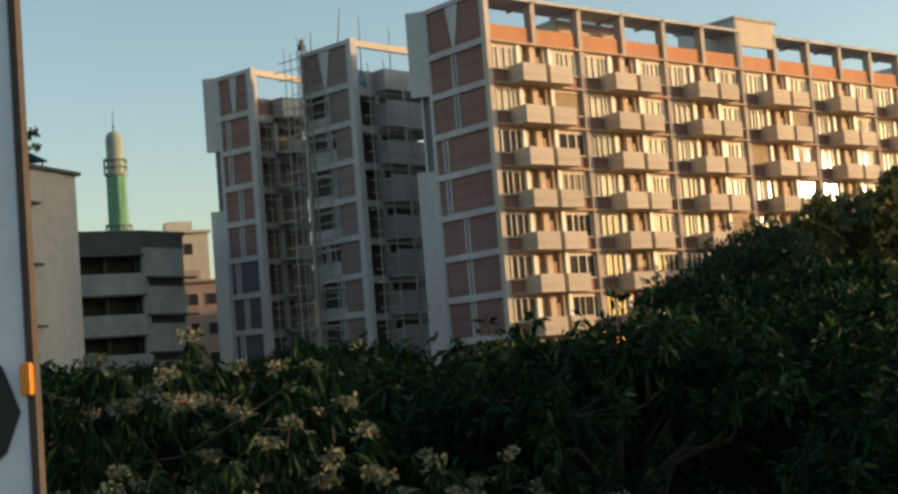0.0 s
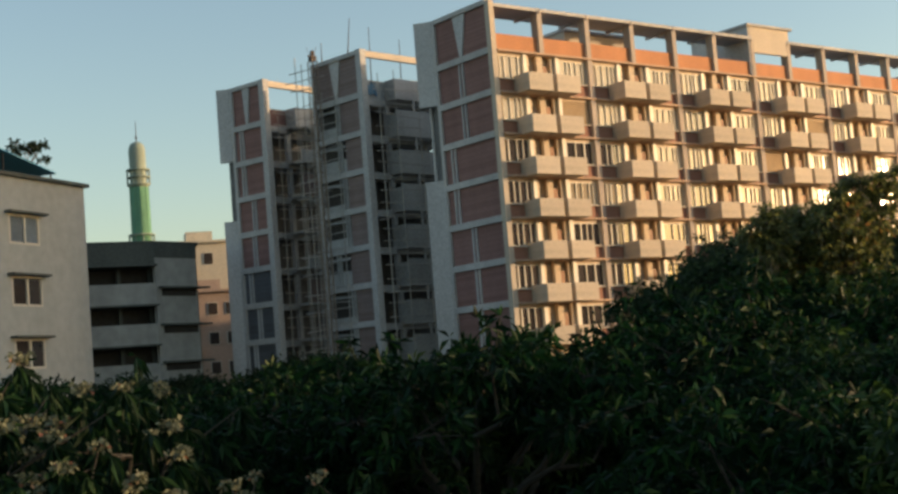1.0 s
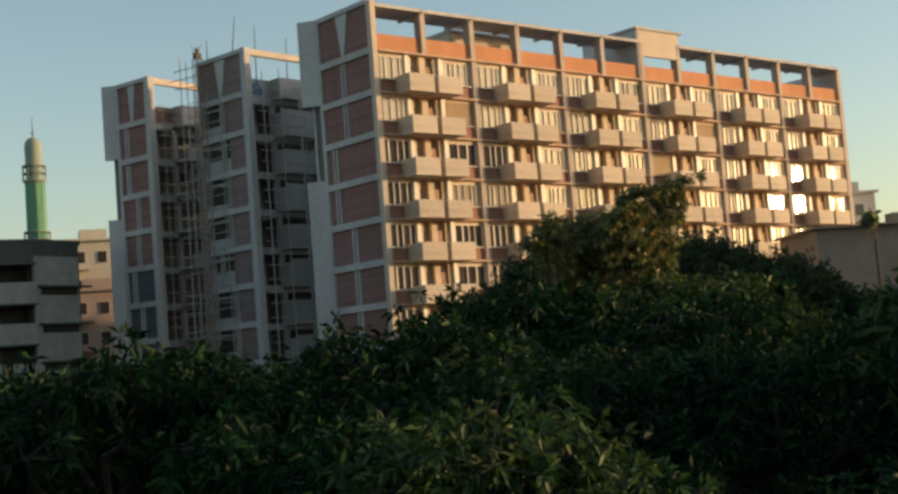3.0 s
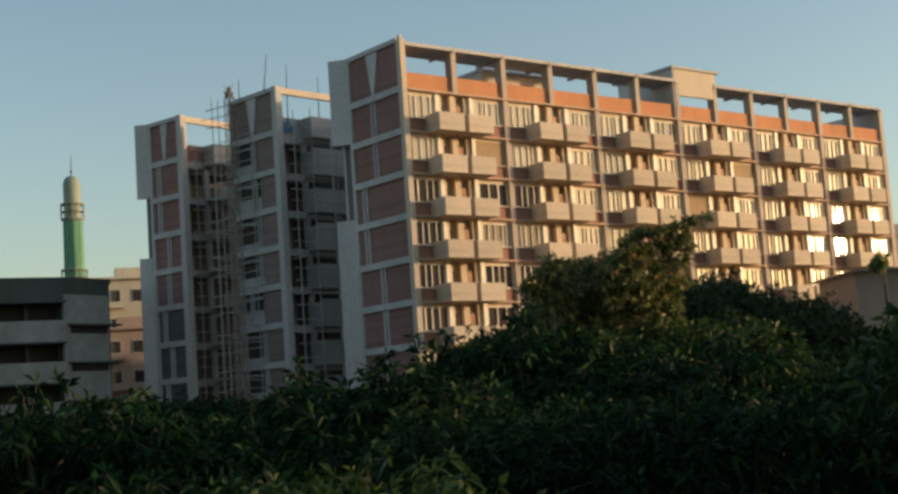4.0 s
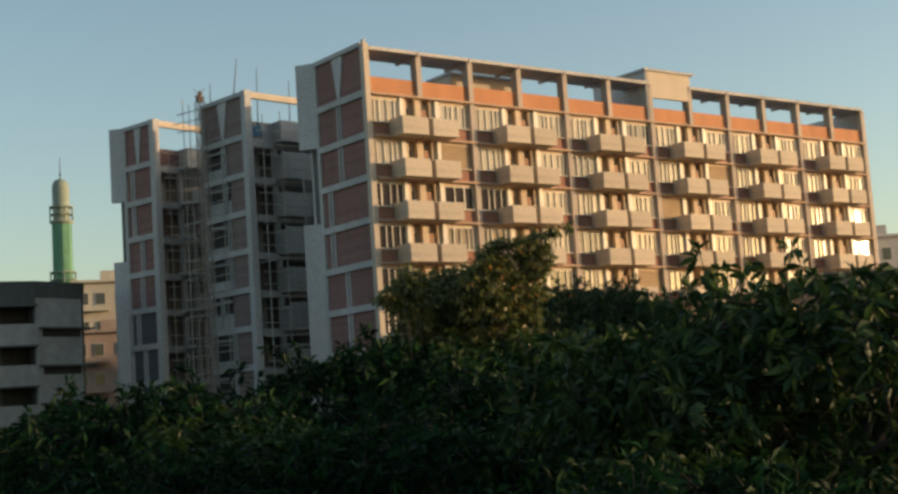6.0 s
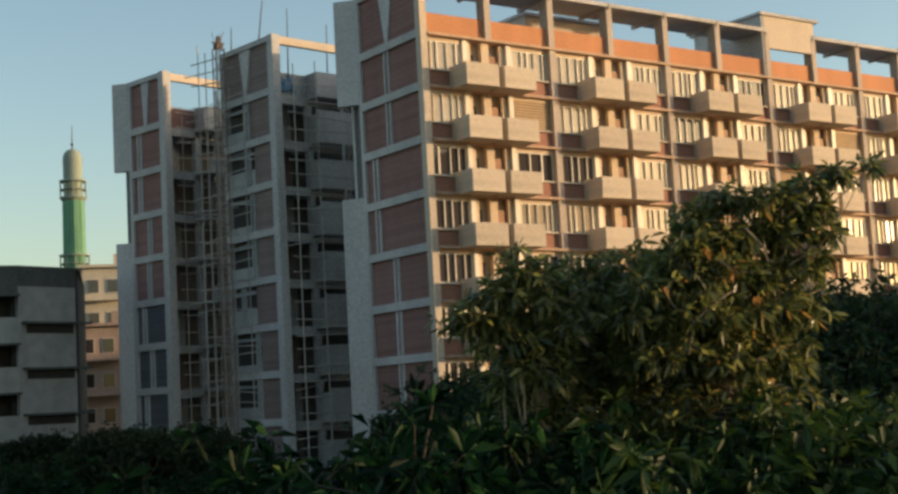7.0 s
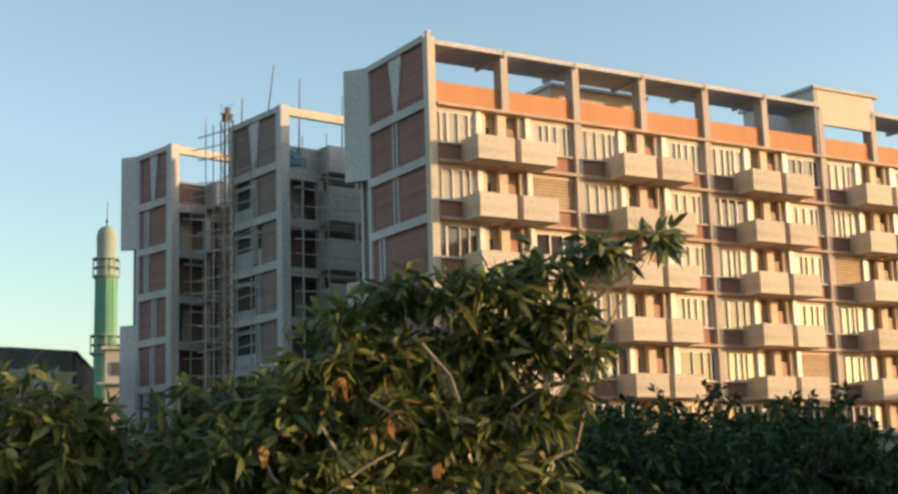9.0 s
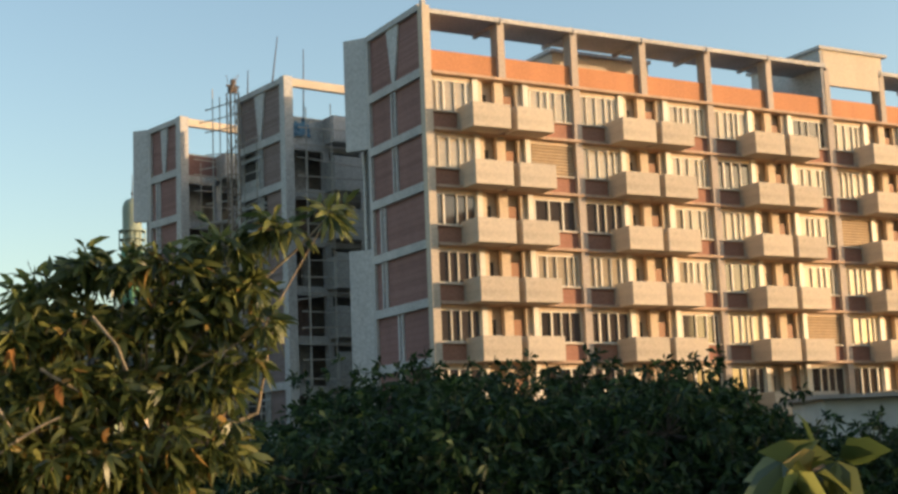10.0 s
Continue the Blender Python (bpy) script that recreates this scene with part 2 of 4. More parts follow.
# ---- ground ----
def ground():
    me = bpy.data.meshes.new("ground")
    n, size = 60, 2400.0
    xs = [size * (abs(u) ** 2.2) * (1 if u > 0 else -1) for u in (2 * i / n - 1 for i in range(n + 1))]
    verts = [(x - 30, y - 40, 0.18 * noise.noise(Vector((x / 9, y / 9, 0))) - 0.1) for y in xs for x in xs]
    faces = [(j * (n + 1) + i, j * (n + 1) + i + 1, (j + 1) * (n + 1) + i + 1, (j + 1) * (n + 1) + i) for j in range(n) for i in range(n)]
    me.from_pydata(verts, [], faces)
    me.materials.append(SOIL)
    tagged(new("ground", me), "dark overgrown soil and grass under the trees", "ground", kind="structure")


ground()

# ---- the long residential block ----
STOREY, TOP, BAY, BAYS, DEEP = 3.1, 28.1, 9.73, 6, 8.2
LENGTH = BAY * BAYS
LEVELS = [TOP - STOREY * k for k in range(10)]


def window_meshes(width, height, bars, glass, rim=0.07):
    """A frame with uprights of uneven width, and the panes between them."""
    bm = bmesh.new()
    rings = []
    for y in (-0.05, 0.08):
        for m in (0.0, rim):
            rings.append([bm.verts.new(q) for q in ((m, y, m), (width - m, y, m), (width - m, y, height - m), (m, y, height - m))])
    for one, two in ((0, 1), (1, 3), (3, 2), (2, 0)):
        for i in range(4):
            bm.faces.new((rings[one][i], rings[one][(i + 1) % 4], rings[two][(i + 1) % 4], rings[two][i]))
    frame_mesh = mesh("window", bm, WHITE)
    edges = [(c - w / 2, c + w / 2) for c, w in bars]
    edges[0], edges[-1] = (0, 0.07), (width - 0.07, width)
    mullions = [mesh("mullion", block(a, b, -0.10, 0.075, 0.07, height - 0.07), WHITE) for a, b in edges[1:-1]]
    panes = []
    for (_, a), (b, _) in zip(edges, edges[1:]):
        pane = bmesh.new()
        box(pane, a, b, 0.015, 0.035, 0.07, height - 0.07)
        panes.append(mesh("pane", pane, glass))
    return frame_mesh, mullions, panes


def bars_for(rng, width, wide=1.0):
    out, x = [(0.05, 0.1)], 0.05
    while x < width - 0.6:
        x += rng.uniform(0.40, 0.72) * wide
        if x < width - 0.3:
            out.append((x, rng.choice((0.04, 0.05, 0.06, 0.08, 0.10))))
    return out + [(width - 0.05, 0.1)]


def side_wall(parent, length, levels, top, posts, bare, rng, brick=None, frame_mat=None, dark_from=0):
    """The end wall: a concrete frame of bands and columns with brick panels set back in it. Runs along y at x = 0."""
    tops = [top] + levels[:-1]
    brick, conc = brick or BRICK, frame_mat or CONCRETE
    for k, (hi, lo) in enumerate(zip(tops, levels)):
        if bare and k:
            cut = length * (0.44 + 0.06 * (k % 2))
            part("brick_panel", block(0.17, 0.4, 0.55, cut, lo + 0.25, hi - 0.2), brick, parent)
            # flat near-black panel painted as the shade within the opening
            part("dark_opening", block(0.33, 0.4, cut, length - 0.25, lo + 0.25, hi - 0.2), DARK, parent, "near-black panel standing for a shaded unglazed opening")
            part("low_wall", block(0.17, 0.3, cut, length - 0.25, lo + 0.25, lo + 0.75 + 0.3 * (k % 3)), SKIM, parent)
            part("opening_lintel", block(0.1, 0.3, cut, length - 0.25, hi - 0.75, hi - 0.6), SKIM, parent)
        else:
            part("brick_panel", block(0.17, 0.4, 0.55, length - 0.25, lo + 0.25, hi - 0.2), SLATE if dark_from and k >= dark_from else brick, parent, "dark grey panel" if dark_from and k >= dark_from else "")
        at, w = posts(k)
        if k == 0:
            bm = bmesh.new()
            a, b, zt, zb = length * 0.43, length * 0.64, hi - 0.35, lo + 0.3
            v = [bm.verts.new(p) for p in ((0.06, a, zt), (0.06, b, zt), (0.06, (a + b) / 2 + 0.2, zb), (0.06, (a + b) / 2 - 0.1, zb))]
            face = bm.faces.new(v)
            ext = bmesh.ops.extrude_face_region(bm, geom=[face])
            bmesh.ops.translate(bm, verts=[g for g in ext["geom"] if isinstance(g, bmesh.types.BMVert)], vec=(0.12, 0, 0))
            part("tapered_post", bm, GREY, parent)
        else:
            for off in (0, w):
                part("slim_post", block(0.05, 0.2, at + off, at + off + 0.13, lo + 0.25, hi - 0.2), SKIM if bare else GREY, parent)
        part("wall_band", block(-0.03, 0.4, 0.45, length - 0.1, lo - 0.22, lo + 0.25), conc, parent)
    part("wall_band", block(-0.04, 0.4, 0.45, length - 0.1, top - 0.35, top), conc, parent)
    part("wall_column", block(-0.02, 0.4, length - 0.32, length, 0, top - 0.02), conc, parent)


def hall():
    rng = random.Random(4)
    h = thing("residential_hall", "long nine-storey hall with buff balconies and an orange roof parapet", "building")
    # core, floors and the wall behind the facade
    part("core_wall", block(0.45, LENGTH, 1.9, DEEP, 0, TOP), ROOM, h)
    part("rear_wall", block(0.3, LENGTH, DEEP, DEEP + 0.25, 0, TOP + 1.4), CONCRETE, h)
    part("roof_deck", block(0.3, LENGTH, 0.5, DEEP, TOP, TOP + 0.12), CONCRETE, h)
    side_wall(h, 7.0, LEVELS, 31.9, lambda k: (5.35, 0.42) if k in (3, 4) else (3.65, 0.4), False, rng)
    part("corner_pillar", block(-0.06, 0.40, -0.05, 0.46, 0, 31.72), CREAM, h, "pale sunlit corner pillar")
    part("pillar_cap", block(-0.04, 0.2, -0.02, 0.25, 31.72, 32.0), CONCRETE, h)
    for z0, z1 in ((25.3, 31.9), (0.0, 19.5)):
        bm = bmesh.new()
        prism(bm, [(0.0, 6.95), (-0.86, 8.15), (-0.6, 8.4), (0.4, 7.4)], z0, z1)
        part("wall_fin", bm, GREY, h, "projecting grey concrete fin")
    # floor ledges, pillars
    for k, z in enumerate(LEVELS[:-1]):
        part("floor_ledge", block(0.42, LENGTH, -0.14, 1.9, z - 0.13, z + 0.03), LEDGE, h, soft=0.02)
    for b in range(1, BAYS + 1):
        x = b * BAY
        part("pillar", block(x - 0.24, x + 0.24, -0.02, 0.85, 0, TOP), PILLAR, h)
    # wall between the openings of each bay, storey by storey
    wall_bm = bmesh.new()
    box(wall_bm, 0.25, 3.0, 0.26, 0.44, 2.76, 3.0)
    box(wall_bm, 6.58, 9.47, 0.26, 0.44, 2.76, 3.0)
    box(wall_bm, 3.35, 3.7, 0.34, 0.6, 0.03, 2.97)
    box(wall_bm, 4.45, 5.0, 0.26, 0.6, 0.03, 2.97)
    box(wall_bm, 5.85, 6.2, 0.34, 0.6, 0.03, 2.97)
    wall_mesh = mesh("bay_wall", wall_bm, FACADE)
    sill_mesh = mesh("sill", block(0.25, 3.0, 0.08, 0.44, 0.94, 1.02), CREAM)
    sill_b = mesh("sill", block(6.58, 9.47, 0.08, 0.44, 0.94, 1.02), CREAM)
    spandrel = mesh("brick_spandrel", block(0.25, 3.0, 0.26, 0.44, 0.03, 0.94), SPANDREL)
    spandrel_b = mesh("brick_spandrel", block(6.58, 9.47, 0.26, 0.44, 0.03, 0.94), SPANDREL)
    post = mesh("door_post", block(-0.17, 0.17, 0.14, 0.6, 0.03, 2.97), WHITE)
    recess = mesh("recess_wall", block(3.7, 6.3, 0.80, 0.95, 0.03, 2.97), CREAM)
    door = mesh("door", block(0, 0.68, 0, 0.06, 0, 2.25), DOOR, 0.01)
    # near-black plate; the small window's inner shade is its colour
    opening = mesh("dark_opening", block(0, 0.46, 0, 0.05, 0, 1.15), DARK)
    bm = bmesh.new()
    box(bm, 0, 2.34, -1.5, -1.38, -0.1, 1.22)
    box(bm, 0, 0.12, -1.38, 0.26, -0.1, 1.22)
    box(bm, 2.22, 2.34, -1.38, 0.26, -0.1, 1.22)
    box(bm, 0.12, 2.22, -1.38, 0.26, -0.1, 0.06)
    balcony = mesh("balcony", bm, BOARDED, 0.015)
    variants = {}
    for glass, key in ((PALE_GLASS, "pale"), (DARK_GLASS, "dark")):
        for i in range(4):
            variants["A", key, i] = window_meshes(2.7, 1.74, bars_for(rng, 2.7, 1.35 if key == "dark" else 1.0), glass)
            variants["B", key, i] = window_meshes(2.74, 1.74, bars_for(rng, 2.74, 1.35 if key == "dark" else 1.0), glass)
    board_bm = bmesh.new()
    fold = [(0.0 if n % 2 else -0.07, 0.087 * n) for n in range(21)]
    lines = [[board_bm.verts.new((x, y + back, z)) for y, z in fold] for x in (0, 2.74) for back in (0, 0.05)]
    for one, two in ((0, 2), (2, 3), (3, 1), (1, 0)):
        for n in range(20):
            board_bm.faces.new((lines[one][n], lines[two][n], lines[two][n + 1], lines[one][n + 1]))
    board = mesh("board_panel", board_bm, SHUTTER)
    for k in range(9):
        z = LEVELS[k + 1]
        for b in range(BAYS):
            x = b * BAY
            placed("bay_wall", wall_mesh, h, (x, 0, z))
            placed("window_sill", sill_mesh, h, (x, 0, z))
            placed("window_sill", sill_b, h, (x, 0, z))
            placed("brick_spandrel", spandrel, h, (x, 0, z))
            placed("brick_spandrel", spandrel_b, h, (x, 0, z))
            placed("recess_wall", recess, h, (x, 0, z))
            placed("door_post", post, h, (x + 3.17, 0, z))
            placed("door_post", post, h, (x + 6.4, 0, z))
            placed("door", door, h, (x + 5.02, 0.5, z + 0.03), "brown wooden balcony door")
            placed("dark_opening", opening, h, (x + 3.72, 0.745, z + 1.15), "small near-black panel standing for a shaded window opening")
            for off in (2.0, 4.72):
                placed("balcony", balcony, h, (x + off + (0.02 if off > 3 else 0), 0, z))
            for side, off in (("A", 0.28), ("B", 6.72)):
                if side == "B" and (b, k) in ((0, 1), (3, 1), (2, 4)) or side == "A" and (b, k) == (3, 2):
                    placed("board_panel", board, h, (x + off, 0.32, z + 1.02), "buff corrugated board closing a window")
                    continue
                dark = (b == 0 and k in (2, 3, 4) and side == "A") or (b == 0 and k in (2,) and side == "B") or k >= 5 or (k == 4 and b < 2) or rng.random() < 0.06
                frame_mesh, mullions, panes = variants[side, "dark" if dark else "pale", rng.randrange(4)]
                w = placed("window", frame_mesh, h, (x + off, 0.34, z + 1.02))
                for pane in panes:
                    placed("pane", pane, w)
                for bar in mullions:
                    placed("mullion", bar, w)
    # roof: orange parapet, columns, pergola slab
    columns = [(i * BAY / 2) for i in range(1, BAYS * 2 + 1)]
    for i, x in enumerate(columns):
        part("roof_column", block(x - 0.22, x + 0.22, 0.0, 0.75, TOP, 31.3), PILLAR, h)
        x0 = 0.42 if i == 0 else columns[i - 1] + 0.22
        part("parapet_panel", block(x0, x - 0.22, 0.25, 0.45, TOP + 0.1, TOP + 1.27), ORANGE, h, "orange plastered parapet panel")
        last = x0 - 0.22 if i else 0.4
        if not 29.0 < (last + x - 0.2) / 2 < 34.0:
            part("pergola_slab", block(last, x - 0.2, -0.05, 2.7, 31.3, 31.55), CONCRETE, h)
        part("pergola_rib", block(x - 0.2, x, 0.0, 2.7 + 0.3 * (i % 2), 31.12, 31.6), CONCRETE, h)
    part("rear_column", block(1.0, 1.4, 2.4, 2.7, TOP, 31.3), CONCRETE, h)
    # stair head room over the third bay and boxes on the roof
    part("stair_head", block(29.0, 34.2, 0.02, 0.3, 30.2, 32.5), CREAM, h, "cream plastered stair head room front")
    part("stair_head_side", block(28.8, 29.05, 0.05, 6.5, 28.2, 32.6), CONCRETE, h)
    part("stair_head_roof", block(28.6, 34.6, -0.15, 6.8, 32.5, 32.7), CONCRETE, h)
    part("stair_head_wall", block(24.5, 29.0, 6.3, 6.6, 28.2, 31.0), GREY, h)
    part("roof_room", block(10.5, 17.6, 3.4, 6.4, TOP + 0.12, 31.2), CREAM, h)
    part("roof_room_cap", block(10.35, 17.75, 3.25, 6.55, 31.2, 31.42), CONCRETE, h)
    part("roof_room", block(46.0, 51.0, 5.0, 8.0, TOP + 0.12, 30.6), GREY, h)
    # far end
    part("end_wall", block(LENGTH + 0.24, LENGTH + 0.5, 0.1, DEEP, 0, 31.4), CONCRETE, h)
    for z0, z1 in ((25.0, 31.6), (0.0, 19.6)):
        part("wall_fin", block(LENGTH + 0.5, LENGTH + 2.4, 3.2, 3.5, z0, z1), GREY, h)
    return h


hall()


# ---- the two unfinished wings behind ----
def wing(at, turn, top, side_len, front_len, deep, fin, seed, label):
    rng = random.Random(seed)
    s = 3.03
    w = thing("unfinished_wing", label, "building", pose(at[0], at[1], 0, 0, 0, turn), "unfinished wings")
    roof = top - 3.65
    levels = [roof - s * k for k in range(10)]
    levels[-1] = 0.0
    side_wall(w, side_len, levels, top, lambda k: (side_len * rng.choice((0.45, 0.5, 0.68)), 0.35), not fin, rng, BRICK if fin else DULL_BRICK, CONCRETE if fin else BARE, 5 if fin else 0)
    part("corner_column", block(-0.1, 0.5, -0.1, 0.5, 0, top + 0.02), CONCRETE if fin else BARE, w)
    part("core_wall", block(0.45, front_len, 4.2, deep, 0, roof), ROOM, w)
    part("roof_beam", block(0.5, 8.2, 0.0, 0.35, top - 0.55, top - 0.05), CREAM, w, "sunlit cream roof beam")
    part("roof_column", block(7.6, 8.2, 0.36, 0.9, roof, top - 0.1), CONCRETE, w)
    if fin:
        for z0, z1 in ((top - 6.3, top), (0.0, top - 11.4)):
            bm = bmesh.new()
            prism(bm, [(0.0, side_len), (-0.6, side_len + 1.0), (-0.35, side_len + 1.2), (0.4, side_len + 0.3)], z0, z1)
            part("wall_fin", bm, GREY, w, "projecting grey concrete fin")
    for k, z in enumerate(levels[:-1]):
        part("floor_slab", block(0.5, front_len, 0.9, 4.2, z - 0.16, z), BARE, w)
        part("edge_beam", block(0.5, front_len, 0.9, 1.15, z - 0.55, z - 0.16), BARE, w)
        far_end = 7.6 if fin else front_len
        part("balcony_slab", block(3.2, far_end, -0.35, 0.9, z - 0.16, z), BARE, w)
        if k and not fin:
            part("balcony_wall", block(3.2, far_end, -0.35, -0.21, z, z + 1.75 + 0.25 * (k % 2)), SKIM, w)
            part("balcony_wall", block(3.2, 3.34, -0.21, 0.9, z, z + 1.75), SKIM, w)
            part("opening_post", block(5.1, 5.3, -0.33, -0.23, z + 1.75 + 0.25 * (k % 2), z + s - 0.16), BARE, w)
        elif k % 3 == 2:
            part("balcony_wall", block(3.6, 7.6, -0.35, -0.23, z, z + 1.9), DULL_BRICK, w)
        elif k % 3:
            part("balcony_wall", block(3.6, 7.6, -0.35, -0.23, z, z + 1.0), SKIM, w)
        lo = levels[k + 1]
        part("infill_wall", block(1.6 + 0.5 * (k % 3), 3.2, 2.8, 3.0, lo, z - 0.2), DULL_BRICK if k % 2 else SKIM, w)
        part("front_column", block(3.2, 3.6, 0.9, 1.3, lo, z - 0.16), BARE, w)
        part("front_column", block(7.2, 7.6, 0.9, 1.3, lo, z - 0.16), BARE, w)
    part("parapet_wall", block(0.5, 3.2, 0.9, 1.1, roof, roof + 1.35), BRICK if fin else SKIM, w)
    part("parapet_wall", block(3.2, 3.4, -0.15, 0.9, roof, roof + 1.5), SKIM, w)
    part("parapet_coping", block(0.5, 3.2, 0.85, 1.15, roof + 1.35, roof + 1.45), CONCRETE, w)
    part("parapet_wall", block(3.2, front_len, -0.35, -0.15, roof, roof + 1.5), GREY, w)
    return w


wing((-5.65, 23.2), 12.0, 30.6, 4.3, 10.0, 5.4, True, 3, "unfinished grey concrete wing with brick end panels and bamboo scaffold")
wing((-2.36, 13.46), 7.0, 31.1, 6.2, 11.0, 6.4, False, 8, "unfinished grey concrete wing with open floors and bare beams")


def scaffold(origin, turn, xs, y, height, step, seed, label, rungs=(0, 0.33, 0.66)):
    rng = random.Random(seed)
    s = thing("bamboo_scaffold", label, "scaffold", pose(origin[0], origin[1], 0, 0, 0, turn), "bamboo scaffolds")
    for x in xs:
        bm = bmesh.new()
        rod(bm, (x + rng.uniform(-0.12, 0.12), y, 0), (x + rng.uniform(-0.15, 0.15), y, height + rng.uniform(-0.5, 1.6)), 0.055, 0.035, 5)
        part("upright", bm, BAMBOO, s)
    z = 1.6
    while z < height:
        for dz in (step * k for k in rungs):
            bm = bmesh.new()
            rod(bm, (xs[0] - 0.5, y - 0.07, z + dz + rng.uniform(-0.15, 0.15)), (xs[-1] + rng.uniform(0.2, 1.0), y - 0.07, z + dz + rng.uniform(-0.2, 0.2)), 0.045, 0.035, 5)
            part("ledger", bm, BAMBOO, s)
        if rng.random() < 0.6:
            bm = bmesh.new()
            rod(bm, (xs[0] - 0.9, y - 0.2, z + 0.5), (xs[0] + 2.2, y + 0.9, z + 0.65 + rng.uniform(0, 0.4)), 0.04, 0.035, 5)
            part("brace", bm, BAMBOO, s)
        z += step
    return s


scaffold((-5.65, 23.2), 12.0, [1.5, 3.6, 4.3, 5.6], 0.15, 26.5, 3.03, 5, "bamboo scaffold lashed before the open floors of a wing")
scaffold((-2.36, 13.46), 7.0, [0.9, 2.9, 5.2], -0.75, 28.6, 3.03, 6, "bamboo scaffold before dark open floors")
scaffold((-2.75, 17.0), 97.0, [-0.4, 1.3, 2.9], 0.35, 28.0, 3.03, 9, "bamboo scaffold against a concrete end wall")

scaffold((-4.92, 19.24), -58.0, [0.0, 0.75, 1.35], 0.0, 30.6, 3.03, 12, "bamboo scaffold between two unfinished wings", (0.0, 0.45))


def hoist():
    """A slender lattice mast beside the middle wing."""
    m = thing("hoist_mast", "tall thin lattice hoist mast beside the unfinished wing", "hoist", pose(-4.05, 17.83, 0, 0, 0, 7))
    hgt, r = 31.0, 0.28
    for sx in (-1, 1):
        for sy in (-1, 1):
            bm = bmesh.new()
            rod(bm, (sx * r, sy * r, 0), (sx * r, sy * r, hgt), 0.045, 0.045, 5)
            part("mast_leg", bm, RUST, m)
    z = 1.0
    while z < hgt:
        bm = bmesh.new()
        for a, b in (((-r, -r), (r, -r)), ((r, -r), (r, r)), ((-r, -r), (-r, r))):
            rod(bm, (*a, z), (*b, z + 0.05), 0.028, 0.028, 4)
            rod(bm, (*a, z), (*b, z + 1.25), 0.024, 0.024, 4)
        part("lattice", bm, RUST, m)
        z += 1.3
    bm = bmesh.new()
    box(bm, -0.25, 0.22, -0.2, 0.2, hgt, hgt + 0.35)
    box(bm, -0.45, 0.45, -0.05, 0.05, hgt + 0.35, hgt + 0.45)
    box(bm, -0.1, 0.15, -0.1, 0.1, hgt + 0.45, hgt + 0.85)
    part("pulley_head", bm, STEEL, m)


hoist()


def rebar(at, h, lean):
    bm = bmesh.new()
    rod(bm, (0, 0, 0), (lean, 0, h), 0.05, 0.025, 5)
    ob = new("reinforcing_bar", mesh("reinforcing_bar", bm, STEEL))
    ob.location = at
    tagged(ob, "thin rusty bar standing up from the unfinished roof", "bar", "roof bars")


for at, h, lean in (((-2.6, 14.8, 31.0), 3.0, 0.4), ((-0.7, 14.5, 28.7), 4.6, 0.1), ((-2.9, 18.2, 31.0), 1.7, 0.05), ((2.2, 14.4, 28.7), 3.8, 0.1)):
    rebar(at, h, lean)


def tarp():
    n = 10
    verts = [(0.14 * i, 0.12 * noise.noise(Vector((i * 0.5, j * 0.5, 3))) - 0.02 * j, -0.12 * j + 0.3 * noise.noise(Vector((i * 0.4, 0, 7)))) for j in range(n) for i in range(n)]
    faces = [(j * n + i, j * n + i + 1, (j + 1) * n + i + 1, (j + 1) * n + i) for j in range(n - 1) for i in range(n - 1)]
    me = bpy.data.meshes.new("tarpaulin")
    me.from_pydata(verts, [], faces)
    me.materials.append(TARP)
    ob = new("tarpaulin", me)
    ob.location = (-1.55, 14.5, 28.75)
    ob.rotation_euler = (0, 0, radians(7))
    solid = ob.modifiers.new("thickness", "SOLIDIFY")
    solid.thickness = 0.02
    tagged(ob, "crumpled blue plastic sheet hung at the roof edge", "tarpaulin")


tarp()


